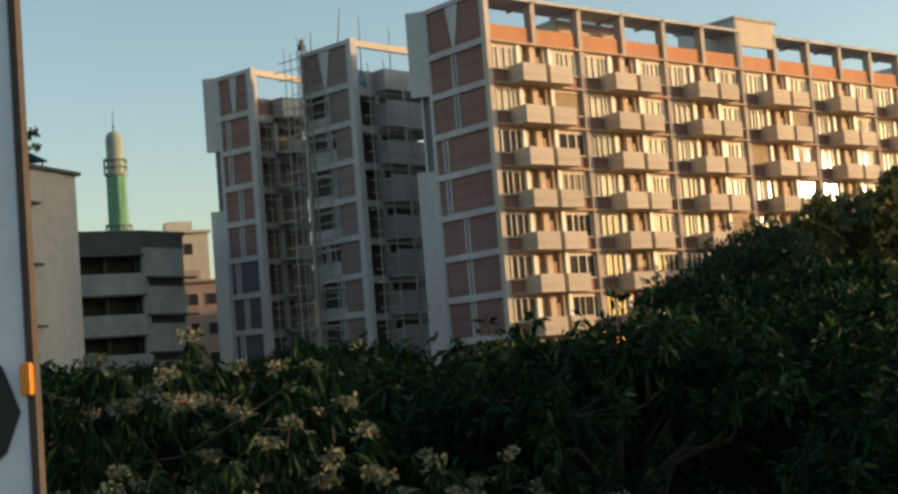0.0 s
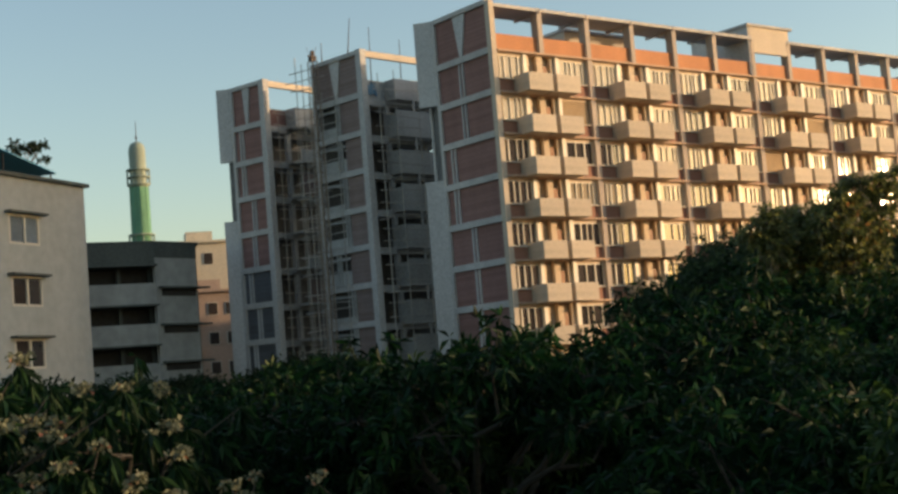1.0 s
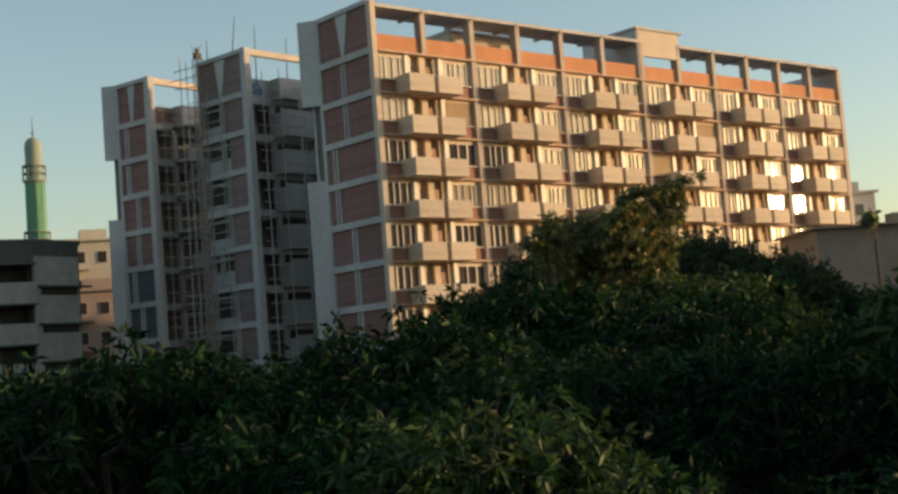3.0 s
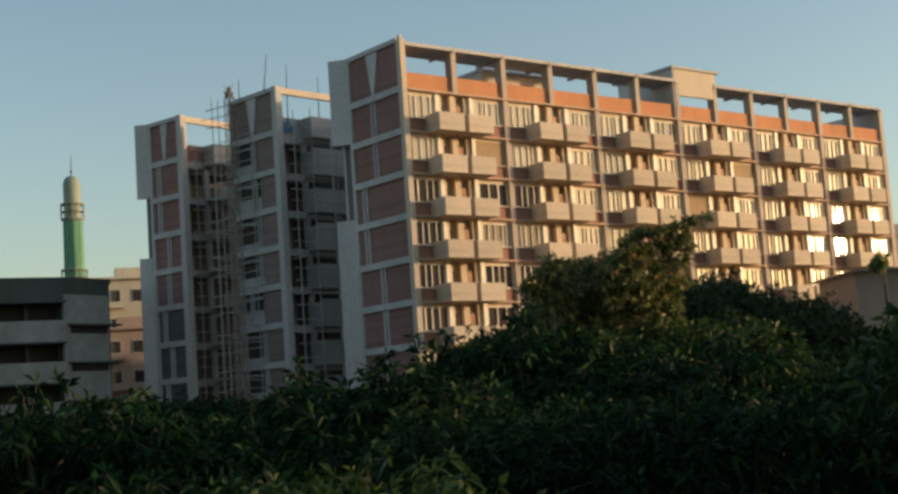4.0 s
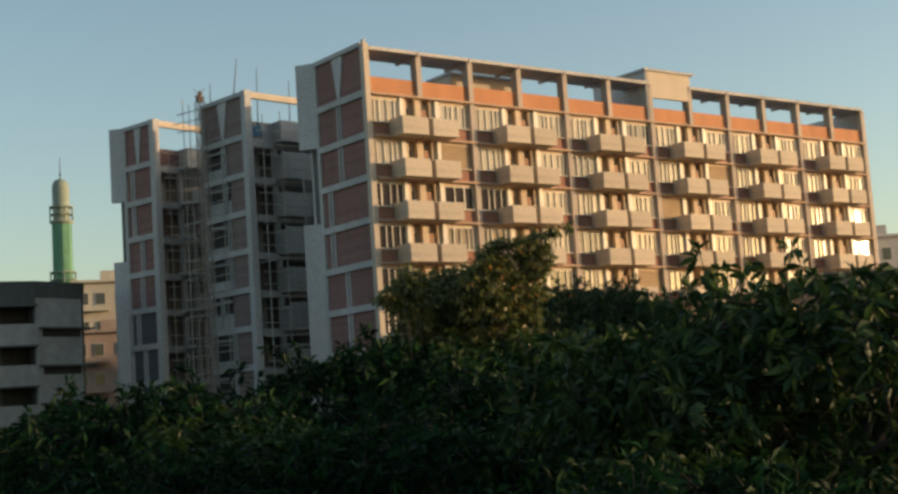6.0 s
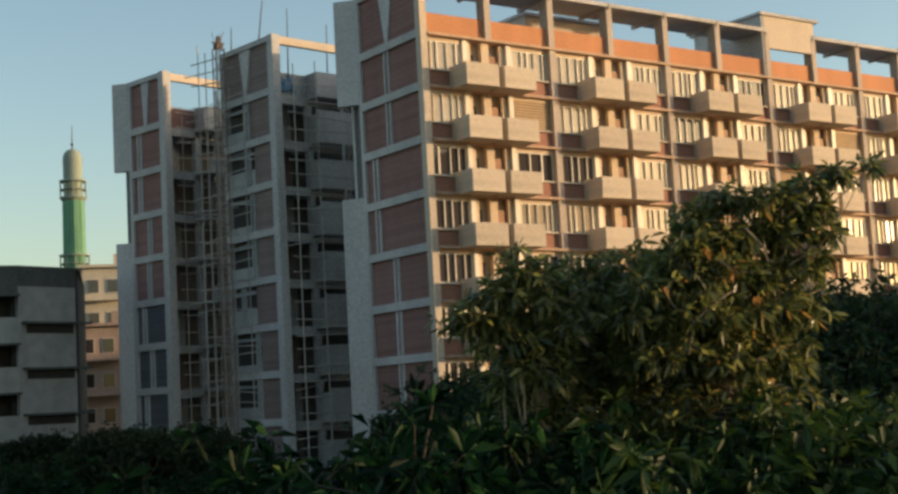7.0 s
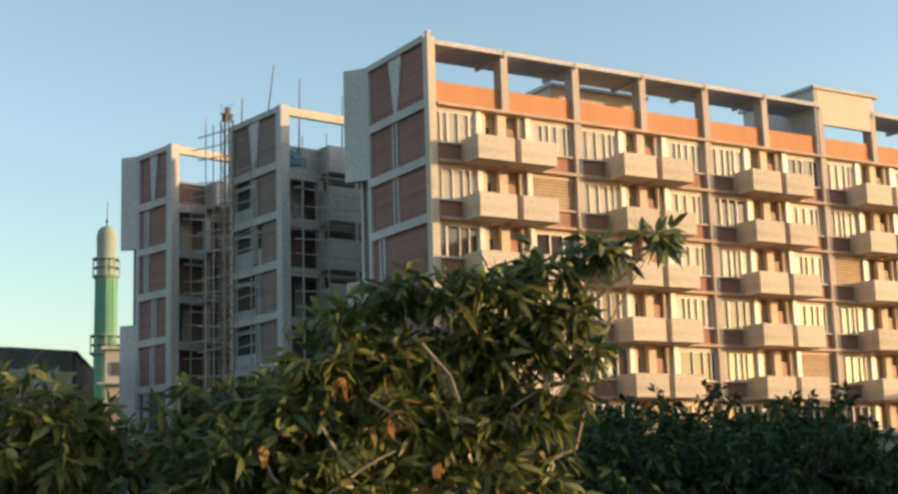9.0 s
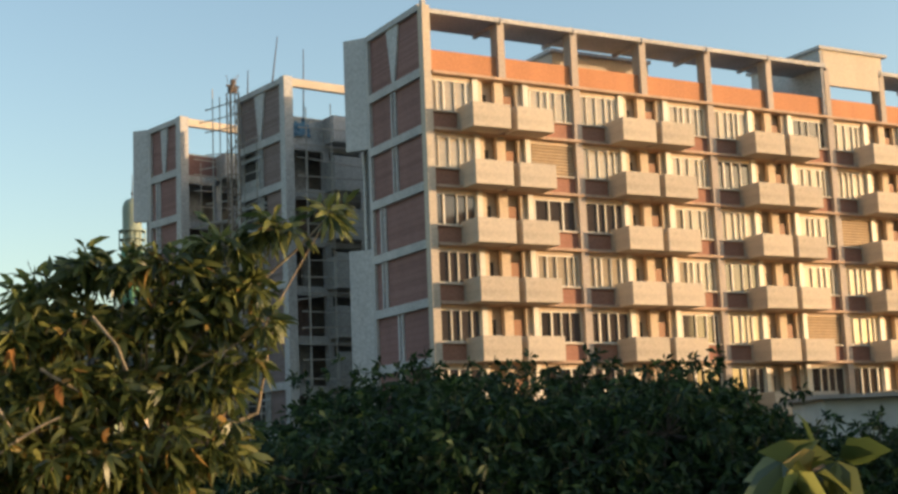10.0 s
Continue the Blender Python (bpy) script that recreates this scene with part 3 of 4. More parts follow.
# ---- minaret ----
def minaret():
    m = thing("minaret", "tall round minaret wrapped in green netting with a pale dome", "minaret", pose(5.26, 70.8, 0))
    bm = bmesh.new()
    lathe(bm, [(1.22, 0), (1.20, 16), (1.12, 22.0), (1.04, 29.6)], 28)
    part("shaft", bm, NET, m, "shaft wrapped in green netting")
    bm = bmesh.new()
    lathe(bm, [(0.92, 29.6), (0.95, 32.6), (0.97, 33.3), (0.93, 33.75), (0.80, 34.15), (0.55, 34.42), (0.12, 34.57)], 28)
    part("dome", bm, DOME, m, "pale green plastered dome")
    bm = bmesh.new()
    rod(bm, (0, 0, 34.5), (0.04, 0, 37.0), 0.07, 0.025, 6)
    part("spire", bm, STEEL, m)
    bm = bmesh.new()
    lathe(bm, [(0.06, 34.9), (0.16, 35.05), (0.06, 35.2)], 10)
    part("spire_ball", bm, STEEL, m)
    for z, r in ((29.5, 1.34), (21.95, 1.5), (14.4, 1.55)):
        bm = bmesh.new()
        lathe(bm, [(1.0, z - 0.35), (r, z), (r, z + 0.12), (1.0, z + 0.14)], 24)
        part("gallery", bm, DOME, m)
        for i in range(10):
            a = 2 * math.pi * i / 10
            bm = bmesh.new()
            rod(bm, (r * 0.97 * math.cos(a), r * 0.97 * math.sin(a), z), (r * 0.97 * math.cos(a), r * 0.97 * math.sin(a), z + 1.75), 0.06, 0.06, 5)
            part("gallery_post", bm, DOME, m)
        for lift, thick in ((1.68, 0.14), (0.85, 0.06)):
            bm = bmesh.new()
            lathe(bm, [(r - 0.1, z + lift), (r, z + lift), (r, z + lift + thick), (r - 0.1, z + lift + thick)], 24)
            part("gallery_rail", bm, DOME, m)
    for i in range(10):
        a = 2 * math.pi * i / 10
        bm = bmesh.new()
        rod(bm, (1.24 * math.cos(a), 1.24 * math.sin(a), 0), (1.07 * math.cos(a), 1.07 * math.sin(a), 29.4), 0.05, 0.05, 4)
        part("net_pole", bm, NET, m)


minaret()


# ---- houses to the side ----
def along(p, q):
    """A frame with x from p to q, z up, and -y outwards."""
    d = Vector((q[0] - p[0], q[1] - p[1], 0))
    return pose(p[0], p[1], 0, 0, 0, math.degrees(math.atan2(d.y, d.x))), d.length


def near_house():
    corner = Vector((-25.73, 14.36))
    u = Vector((0.86, 0.51))
    m, _ = along(corner - 16 * u, corner)
    h = thing("grey_house", "plain grey rendered four-storey house with sunshades over its windows", "house", m)
    xs = [(8.0, 11.0), (1.4, 4.4)]
    zs = [(15.25, 17.2), (11.25, 13.2), (7.25, 9.2), (3.25, 5.2)]
    cuts = [0.0] + [v for a, b in sorted(xs) for v in (a, b)] + [16.0]
    for i in range(0, len(cuts), 2):
        part("front_wall", block(cuts[i], cuts[i + 1], 0, 0.25, 0, 19.59), WALL_LEFT, h)
    for a, b in xs:
        edges = [0.0] + [v for lo, hi in sorted(zs) for v in (lo, hi)] + [19.59]
        for i in range(0, len(edges), 2):
            part("front_wall", block(a, b, 0, 0.25, edges[i], edges[i + 1]), WALL_LEFT, h)
    part("side_wall", block(15.75, 16.0, 0.25, 10.0, 0, 19.59), WALL_LEFT, h)
    part("side_wall", block(0, 0.25, 0.25, 10.0, 0, 19.59), WALL_LEFT, h)
    part("rear_wall", block(0.25, 15.75, 9.75, 10.0, 0, 19.59), WALL_LEFT, h)
    # near-black upright sheet added behind the windows for unlit rooms
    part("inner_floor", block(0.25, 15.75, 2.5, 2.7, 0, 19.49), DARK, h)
    part("roof", block(-0.25, 16.3, -0.3, 10.3, 19.59, 19.84), DARK_GREY, h, "dark stained roof slab", 0.02)
    for a, b in xs:
        for lo, hi in zs:
            part("sunshade", block(a - 0.35, b + 0.4, -0.55, 0.0, hi + 0.02, hi + 0.16), DARK_GREY, h)
            frame_mesh, mullions, panes = window_meshes(b - a, hi - lo, [(0.05, 0.1), ((b - a) / 2, 0.16), (b - a - 0.05, 0.1)], SKY_TONED_GLASS if lo > 15 else DARK_GLASS, 0.15)
            w = placed("window", frame_mesh, h, (a, 0.04, lo))
            for pane in panes:
                placed("pane", pane, w)
            for bar in mullions:
                placed("mullion", bar, w)
    part("drain_pipe", block(5.6, 5.72, -0.12, 0.0, 0, 19.49), DARK_GREY, h)
    # blue sheet roof and potted tree on top
    t = thing("roof_shelter", "blue corrugated sheet shelter on the house roof", "shelter", m)
    bm = bmesh.new()
    v = [bm.verts.new(p) for p in ((3.5, 0.4, 22.2), (13.6, 0.4, 20.35), (13.6, 4.5, 20.45), (3.5, 4.5, 22.4))]
    f = bm.faces.new(v)
    ext = bmesh.ops.extrude_face_region(bm, geom=[f])
    bmesh.ops.translate(bm, verts=[g for g in ext["geom"] if isinstance(g, bmesh.types.BMVert)], vec=(0, 0, 0.09))
    part("sheet", bm, BLUE_SHEET, t)
    for x, z in ((3.8, 22.1), (8.5, 21.2), (13.3, 20.4)):
        part("prop", block(x, x + 0.08, 0.6, 0.68, 19.84, z), STEEL, t)


near_house()


def low_house():
    l, c, r = (-33.5, 29.8), (-15.0, 26.2), (-10.7, 27.4)
    back = [(-5.5, 39.5), (-31.5, 43.5)]
    h = thing("veranda_house", "low stained house with dark veranda openings and sunshades", "house")
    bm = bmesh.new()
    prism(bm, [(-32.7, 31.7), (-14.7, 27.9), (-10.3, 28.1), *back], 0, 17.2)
    # body is near-black: the shade inside the verandas is its colour
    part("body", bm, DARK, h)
    bm = bmesh.new()
    prism(bm, [l, c, (r[0] + 0.3, r[1]), back[0], back[1]], 17.22, 17.4)
    part("roof", bm, DARK_GREY, h)
    m, n = along(l, c)
    left = thing("veranda_front", "", "")
    left.parent, left.matrix_world = h, m
    for z0, z1, mat in ((15.5, 17.2, DARK_GREY), (12.3, 14.0, STAINED), (9.1, 10.75, STAINED), (5.9, 7.6, STAINED)):
        part("parapet_band", block(0, n, 0, 0.2, z0, z1), mat, left)
        part("veranda_slab", block(-0.1, n + 0.1, -0.45, 1.6, z0 - 0.14, z0), DARK_GREY, left)
    # veranda posts share the dark grey: their shade is put into the colour
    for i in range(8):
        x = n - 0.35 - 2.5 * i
        part("veranda_post", block(x, x + 0.3, 1.0, 1.3, 0, 15.4), DARK_GREY, left)
    m, n = along(c, r)
    right = thing("side_front", "", "")
    right.parent, right.matrix_world = h, m
    part("wall", block(0, n, 0, 0.3, 0, 16.05), STAINED, right)
    part("dark_band", block(-0.02, n + 0.03, -0.03, 0.3, 16.05, 17.2), DARK_GREY, right)
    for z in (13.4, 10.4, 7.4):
        part("sunshade", block(0.25, n + 0.9, -0.6, -0.0, z + 0.15, z + 0.3), DARK_GREY, right)
        # near-black strip painted as the shadow below each sunshade
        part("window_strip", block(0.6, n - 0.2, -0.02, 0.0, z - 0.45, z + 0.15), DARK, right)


low_house()


def far_house(at, turn, wide, deep, high, mat, seed, label):
    rng = random.Random(seed)
    h = thing("distant_house", label, "house", pose(at[0], at[1], 0, 0, 0, turn), "distant houses")
    part("wall", block(0, wide, 0, deep, 0, high), mat, h)
    part("roof", block(-0.3, wide + 0.3, -0.4, deep + 0.3, high, high + 0.25), mat, h)
    part("stair_room", block(wide * 0.4, wide * 0.8, 1.5, 4, high + 0.25, high + 1.4), mat, h)
    z = high - 2.3
    while z > 3:
        part("balcony_slab", block(-0.6, wide * 0.5, -0.9, 0, z - 0.75, z - 0.6), mat, h)
        for x in (0.5, 2.2, 4.4, 6.2):
            if x + 1.0 < wide:
                w = part("window", block(x - 0.06, x + 1.0, -0.05, 0.0, z - 0.06, z + 1.25), WHITE, h)
                part("pane", block(x, x + 0.94, -0.07, -0.05, z, z + 1.19), DARK_GLASS, w)
        z -= 3.0


far_house((1.0, 57.5), -22, 7.0, 8, 20.9, YELLOW, 1, "pale yellow many-storey house catching the evening sun")
far_house((-1.5, 52.5), -22, 7.4, 5, 15.2, PINK, 2, "peach rendered house with small balconies")
far_house((61.5, 4.0), -30, 4.5, 8, 19.4, GREY, 5, "grey house beyond the end of the hall")


def shed(at, turn, wide, deep, high, mat, label):
    s = thing("low_shed", label, "shed", pose(at[0], at[1], 0, 0, 0, turn), "sheds by the hall")
    part("wall", block(0, wide, 0, deep, 0, high), mat, s)
    part("roof", block(-0.5, wide + 0.4, -0.7, deep + 0.3, high, high + 0.16), SHEET, s, "thin weathered roof sheet")
    part("water_tank", block(wide * 0.5, wide * 0.5 + 1.6, 1.5, 3.0, high + 0.16, high + 1.1), SHEET, s)
    part("door", block(1.0, 2.0, -0.06, 0.0, 0, 2.1), DOOR, s)


shed((7.0, -20.2), -28, 9, 5, 9.4, WALL_LEFT, "grey walled shed with a thin overhanging roof")
shed((33.0, -13.2), -35, 14, 9, 13.4, SHEET, "brown walled low building with a flat sheet roof")


def add_shade_block():
    """Unseen plain tall block added sunward, beyond the view, to shade grove and houses."""
    b = thing("neighbour_block", "plain grey tall block, unseen, added to shade the grove", "building", pose(27, -84, 0))
    part("wall", block(0, 16, 0, 53, 0, 29), WALL_LEFT, b)
    part("roof", block(-0.4, 16.4, -0.4, 53.4, 29, 29.3), CONCRETE, b)


add_shade_block()


# ---- trees ----
def leaves(rng, centres, outward, count, size, droop, width=0.24, lance=False):
    """Rosettes of lance-shaped folded leaves at the given twig ends: points and faces as arrays."""
    n = len(centres)
    total = n * count
    base = np.repeat(centres, count, 0)
    axis = np.repeat(outward, count, 0)
    d = rng.normal(size=(total, 3))
    d /= np.linalg.norm(d, axis=1, keepdims=True)
    d = d * 0.85 + axis * 0.55
    d[:, 2] -= droop * rng.uniform(0.3, 1.3, total)
    d /= np.linalg.norm(d, axis=1, keepdims=True)
    length = size * rng.uniform(0.55, 1.2, (total, 1))
    side = np.cross(d, rng.normal(size=(total, 3)))
    side /= np.linalg.norm(side, axis=1, keepdims=True) + 1e-9
    lift = np.cross(side, d)
    a = base + d * 0.06 * length
    mid = base + d * 0.5 * length
    tip = base + d * length
    tip[:, 2] -= 0.18 * length[:, 0]
    half = side * length * width * 0.5
    if lance:
        low, high = base + d * 0.32 * length, base + d * 0.68 * length
        high[:, 2] -= 0.06 * length[:, 0]
        up = lift * length * 0.06
        verts = np.stack([a, low + half + up, high + half * 0.8 + up, tip, high - half * 0.8 + up, low - half + up], 1).reshape(-1, 3)
        idx = np.arange(total)[:, None] * 6
        tri = ((0, 1, 5), (1, 2, 5), (2, 4, 5), (2, 3, 4))
        faces = np.concatenate([idx + np.array(q) for q in tri], 1).reshape(-1, 3)
        return verts, faces
    up = lift * length * 0.07
    verts = np.stack([a, mid + half + up, tip, mid - half + up], 1).reshape(-1, 3)
    idx = np.arange(total)[:, None] * 4
    faces = np.concatenate([idx + np.array([0, 1, 2]), idx + np.array([0, 2, 3])], 1).reshape(-1, 3)
    return verts, faces


def raw_mesh(name, verts, faces, mat):
    me = bpy.data.meshes.new(name)
    me.vertices.add(len(verts))
    me.vertices.foreach_set("co", np.asarray(verts, dtype=np.float32).ravel())
    me.loops.add(faces.size)
    me.loops.foreach_set("vertex_index", faces.astype(np.int32).ravel())
    me.polygons.add(len(faces))
    me.polygons.foreach_set("loop_start", np.arange(0, faces.size, 3, dtype=np.int32))
    me.update(calc_edges=True)
    me.validate()
    me.materials.append(mat)
    return me


def limb(bm, p, q, r0, r1, rng, bend=0.12):
    p, q = Vector(p), Vector(q)
    pts = [p]
    for i in range(1, 4):
        f = i / 4
        pts.append(p.lerp(q, f) + Vector(rng.normal(size=3)) * bend * (q - p).length * 0.4)
    pts.append(q)
    for i, (a, b) in enumerate(zip(pts, pts[1:])):
        rod(bm, a, b, r0 + (r1 - r0) * i / 4, r0 + (r1 - r0) * (i + 1) / 4, 6)


def tree(name, seed, height, radius, lobes, rosettes, count, size, droop, leaf_mat, label, bloom=0, flat=0.6, given=None, width=0.24, fork_at=0.38, slim=1.0, lit_tips=0, girth=1.0, bark=None, lance=False, twiggy=False):
    """A trunk, limbs to each lobe, and a crown of leaf rosettes round uneven lobes. Stands at the origin."""
    rng = np.random.default_rng(seed)
    t = thing(name, label, "tree")
    if given is None:
        given = []
        for i in range(lobes):
            a, r = 2.4 * i + rng.uniform(0, 0.8), radius * (0.15 + 0.75 * math.sqrt((i + 0.4) / lobes))
            lr = radius * rng.uniform(0.26, 0.46)
            z = height - lr * 0.8 - (r / radius) ** 2 * height * 0.26 * rng.uniform(0.5, 1.4) - rng.uniform(0, 0.06) * height
            given.append((r * math.cos(a), r * math.sin(a), z, lr))
        low = height * 0.5
        for i in range(lobes // 2):
            a = 2.4 * i + 1.1
            given.append((radius * 0.75 * math.cos(a), radius * 0.75 * math.sin(a), low * rng.uniform(0.7, 1.2), radius * 0.36))
    fork = Vector((0, 0, height * fork_at))
    bm = bmesh.new()
    rod(bm, (0, 0, -0.1), (0.05, 0, height * 0.2), (height * 0.03 + 0.03) * girth, (height * 0.024 + 0.02) * girth, 9)
    rod(bm, (0.05, 0, height * 0.2), fork, (height * 0.024 + 0.02) * girth, (height * 0.018 + 0.02) * girth, 9)
    part("trunk", bm, BARK_DARK, t)
    bm = bmesh.new()
    cs, outs = [], []
    share = np.array([g[3] ** 2 for g in given])
    share = (share / share.sum() * rosettes).astype(int) + 3
    for (x, y, z, lr), k in zip(given, share):
        limb(bm, fork, (x, y, z), (height * 0.012 + 0.012) * slim, 0.015 * slim, rng)
        d = rng.normal(size=(k, 3))
        d /= np.linalg.norm(d, axis=1, keepdims=True)
        d[:, 2] = np.abs(d[:, 2]) * 1.1 - 0.35
        d /= np.linalg.norm(d, axis=1, keepdims=True)
        rr = lr * rng.uniform(0.45, 1.12, (k, 1)) * (1 + 0.25 * np.sin(d[:, :1] * 5 + d[:, 1:2] * 4 + seed))
        p = np.array((x, y, z)) + d * rr * np.array((1, 1, flat + 0.25))
        cs.append(p), outs.append(d)
        for j in range(0, k, 3 if twiggy else 5):
            if twiggy:
                bend = Vector((x, y, z)).lerp(Vector(p[j]), 0.6) + Vector((0, 0, lr * 0.15))
                rod(bm, (x, y, z), bend, 0.008, 0.006, 4)
                rod(bm, bend, Vector(p[j]) + (Vector(p[j]) - bend) * 0.35, 0.006, 0.0035, 4)
            else:
                rod(bm, (x, y, z), tuple(p[j]), 0.014, 0.006, 4)
    part("branchwork", bm, bark or BARK, t)
    cs, outs = np.concatenate(cs), np.concatenate(outs)
    v, f = leaves(rng, cs, outs, count, size, droop, width, lance)
    crown = placed("crown", raw_mesh("crown", v, f, leaf_mat), t)
    if lit_tips:
        # paler leaves at the upper twig ends: top light put into their colour
        pick = rng.choice(np.where(cs[:, 2] > np.quantile(cs[:, 2], 0.5))[0], lit_tips, replace=False)
        v, f = leaves(rng, cs[pick] + outs[pick] * 0.08, outs[pick] + np.array((0, 0, 0.5)), 7, size * 1.15, 0.25, 0.24)
        placed("new_leaves", raw_mesh("new_leaves", v, f, LEAF_FRESH_LIT), t, label="paler top leaves, light put into their colour")
    if bloom:
        pick = np.where(cs[:, 2] > np.quantile(cs[:, 2], 0.45))[0]
        pick = rng.choice(pick, min(bloom, len(pick)), replace=False)
        top = cs[pick] + np.array((0, 0, size * 0.2))
        # an upright panicle: small blobs of petals round a stalk
        n = 30
        hgt = rng.uniform(-0.04, 0.06, (len(top), n))
        ang = rng.uniform(0, 6.283, (len(top), n))
        rad = np.sqrt(np.maximum(0.016 - hgt ** 2, 0.002)) * rng.uniform(0.3, 1, (len(top), n))
        pts = np.repeat(top, n, 0) + np.stack([(rad * np.cos(ang)).ravel(), (rad * np.sin(ang)).ravel(), hgt.ravel()], 1)
        v, f = leaves(rng, pts, np.tile((0, 0, 1.0), (len(pts), 1)), 2, 0.075, 0.3, 0.7)
        placed("blossom", raw_mesh("blossom", v, f, BLOOM), t, label="cream and pink mango blossom")
    return t


def stand(kinds, rows, group):
    """Copies of the given trees: x, y, height factor, turn."""
    for i, (x, y, f, turn) in enumerate(rows):
        src = kinds[i % len(kinds)]
        made = copy_thing(src, pose(x, y, 0, 0, 0, turn) @ Matrix.Scale(f, 4))
        made["group"] = group


def view_spot(d, s):
    """d metres ahead of the first stretch of road and s metres along it."""
    return -63 + 0.65 * d + 0.76 * s, -77 + 0.76 * d - 0.65 * s


VIEW_RNG = random.Random(11)
mango = [tree("mango_tree", 20 + i, 5.3, 2.5, 13, 1050, 9, 0.27, 0.5, LEAF, "leafy dark green mango tree in a dense grove", width=0.27, lit_tips=14, bark=BARK_DARK) for i in range(3)]
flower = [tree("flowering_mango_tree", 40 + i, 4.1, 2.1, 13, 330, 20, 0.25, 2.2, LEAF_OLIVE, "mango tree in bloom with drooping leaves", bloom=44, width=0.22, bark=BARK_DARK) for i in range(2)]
# fresh-leaved trees hold the grove's sunlit patches in their leaf colour
young = tree("young_leaf_mango", 33, 5.35, 2.3, 12, 1200, 10, 0.24, 0.5, LEAF_FRESH_LIT, "mango tree with fresh yellow-green leaves, tone raised for sunlight", width=0.3, bark=BARK_DARK)
broad = [tree("broadleaf_tree", 60 + i, 12.0, 4.6, 20, 2400, 7, 0.46, 0.4, LEAF_DARK, "tall dark dense tree before the hall", width=0.42) for i in range(2)]


def first_spot(ob, spot, f=1.0, turn=0.0):
    ob.matrix_world = pose(*spot, 0, 0, turn) @ Matrix.Scale(f, 4)


first_spot(young, (-50.5, -57.8, 0), 0.98, 40)
young["group"] = "fresh-leaved mangoes"
stand([young], [(-45.2, -61.2, 0.97, 150), (-41.5, -63.2, 0.9, 250), (-52.4, -68.4, 0.83, 310)], "fresh-leaved mangoes")

# grove rows ahead of the road
spots = []
for d, lo, hi, step, f in ((21.5, -13, 21, 3.3, 0.99), (27, -14, 26, 4.0, 1.0), (35, -16, 30, 4.6, 1.02), (45, -20, 32, 5.0, 1.05), (57, -24, 30, 5.0, 1.15)):
    s = lo
    while s < hi:
        x, y = view_spot(d + VIEW_RNG.uniform(-1.2, 1.2), s + VIEW_RNG.uniform(-0.7, 0.7))
        spots.append((x, y, f * VIEW_RNG.uniform(0.88, 1.06), VIEW_RNG.uniform(0, 360)))
        s += step
for ob, (x, y, f, turn) in zip(mango, spots[:3]):
    first_spot(ob, (x, y, 0), f, turn)
    ob["group"] = "mango grove"
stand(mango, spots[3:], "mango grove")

# flowering row next to the road
front = []
s = -7.5
while s < -2.2:
    x, y = view_spot(15.5 + VIEW_RNG.uniform(-1.5, 1.5), s)
    front.append((x, y, VIEW_RNG.uniform(0.92, 1.02), VIEW_RNG.uniform(0, 360)))
    s += 2.7
front.append((*view_spot(17.6, -8.3), 1.27, 40))
front.append((*view_spot(22.5, -11.0), 1.25, 100))
for ob, (x, y, f, turn) in zip(flower, front[:2]):
    first_spot(ob, (x, y, 0), f, turn)
    ob["group"] = "flowering mango row"
stand(flower, front[2:], "flowering mango row")
more = []
s = 0.8
while s < 18:
    x, y = view_spot(14.5 + VIEW_RNG.uniform(-1.5, 1.5), s)
    more.append((x, y, VIEW_RNG.uniform(0.72, 0.80), VIEW_RNG.uniform(0, 360)))
    s += 2.9
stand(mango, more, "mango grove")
# a taller pair beside the road and fillers; bright copies stand for sunlit leaves
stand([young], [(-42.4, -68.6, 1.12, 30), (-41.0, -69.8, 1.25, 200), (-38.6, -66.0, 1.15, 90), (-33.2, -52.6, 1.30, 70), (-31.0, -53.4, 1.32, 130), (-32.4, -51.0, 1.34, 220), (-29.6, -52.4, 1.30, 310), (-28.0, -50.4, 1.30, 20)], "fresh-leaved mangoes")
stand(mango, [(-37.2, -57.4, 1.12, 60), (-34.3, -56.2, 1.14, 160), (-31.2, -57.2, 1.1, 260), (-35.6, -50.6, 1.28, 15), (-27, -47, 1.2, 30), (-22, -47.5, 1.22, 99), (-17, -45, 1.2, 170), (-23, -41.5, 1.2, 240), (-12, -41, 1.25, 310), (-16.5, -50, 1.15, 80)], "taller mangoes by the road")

# dark tall clump before the hall, lower trees along its foot
clump = [(-2.5, -22, 0.70, 0), (1.5, -25, 0.55, 80), (8.0, -28, 0.55, 160), (15.5, -28, 0.80, 250), (21.5, -31, 0.85, 300), (-8.5, -20, 0.55, 120), (-14.0, -17, 0.6, 200), (12, -36, 0.78, 10), (18, -38, 0.8, 70)]
for ob, (x, y, f, turn) in zip(broad, clump[:2]):
    first_spot(ob, (x, y, 0), f, turn)
    ob["group"] = "dark trees before the hall"
stand(broad, clump[2:], "dark trees before the hall")
foot = [(-7, -7, 0.64, 20), (-11, 2, 0.82, 90), (-14, 10, 0.80, 140), (-20, 6, 0.84, 220), (-20, -4, 0.82, 270), (-27, -4, 0.80, 330), (-34, -8, 0.74, 10), (-24, 1, 0.84, 45), (-16, -2, 0.81, 130), (-30, 0, 0.82, 190), (-16, 20, 0.8, 60), (-9, 16, 0.75, 111), (-41, -12, 0.7, 50), (1, -9, 0.60, 75)]
stand(broad, foot, "trees at the foot of the buildings")

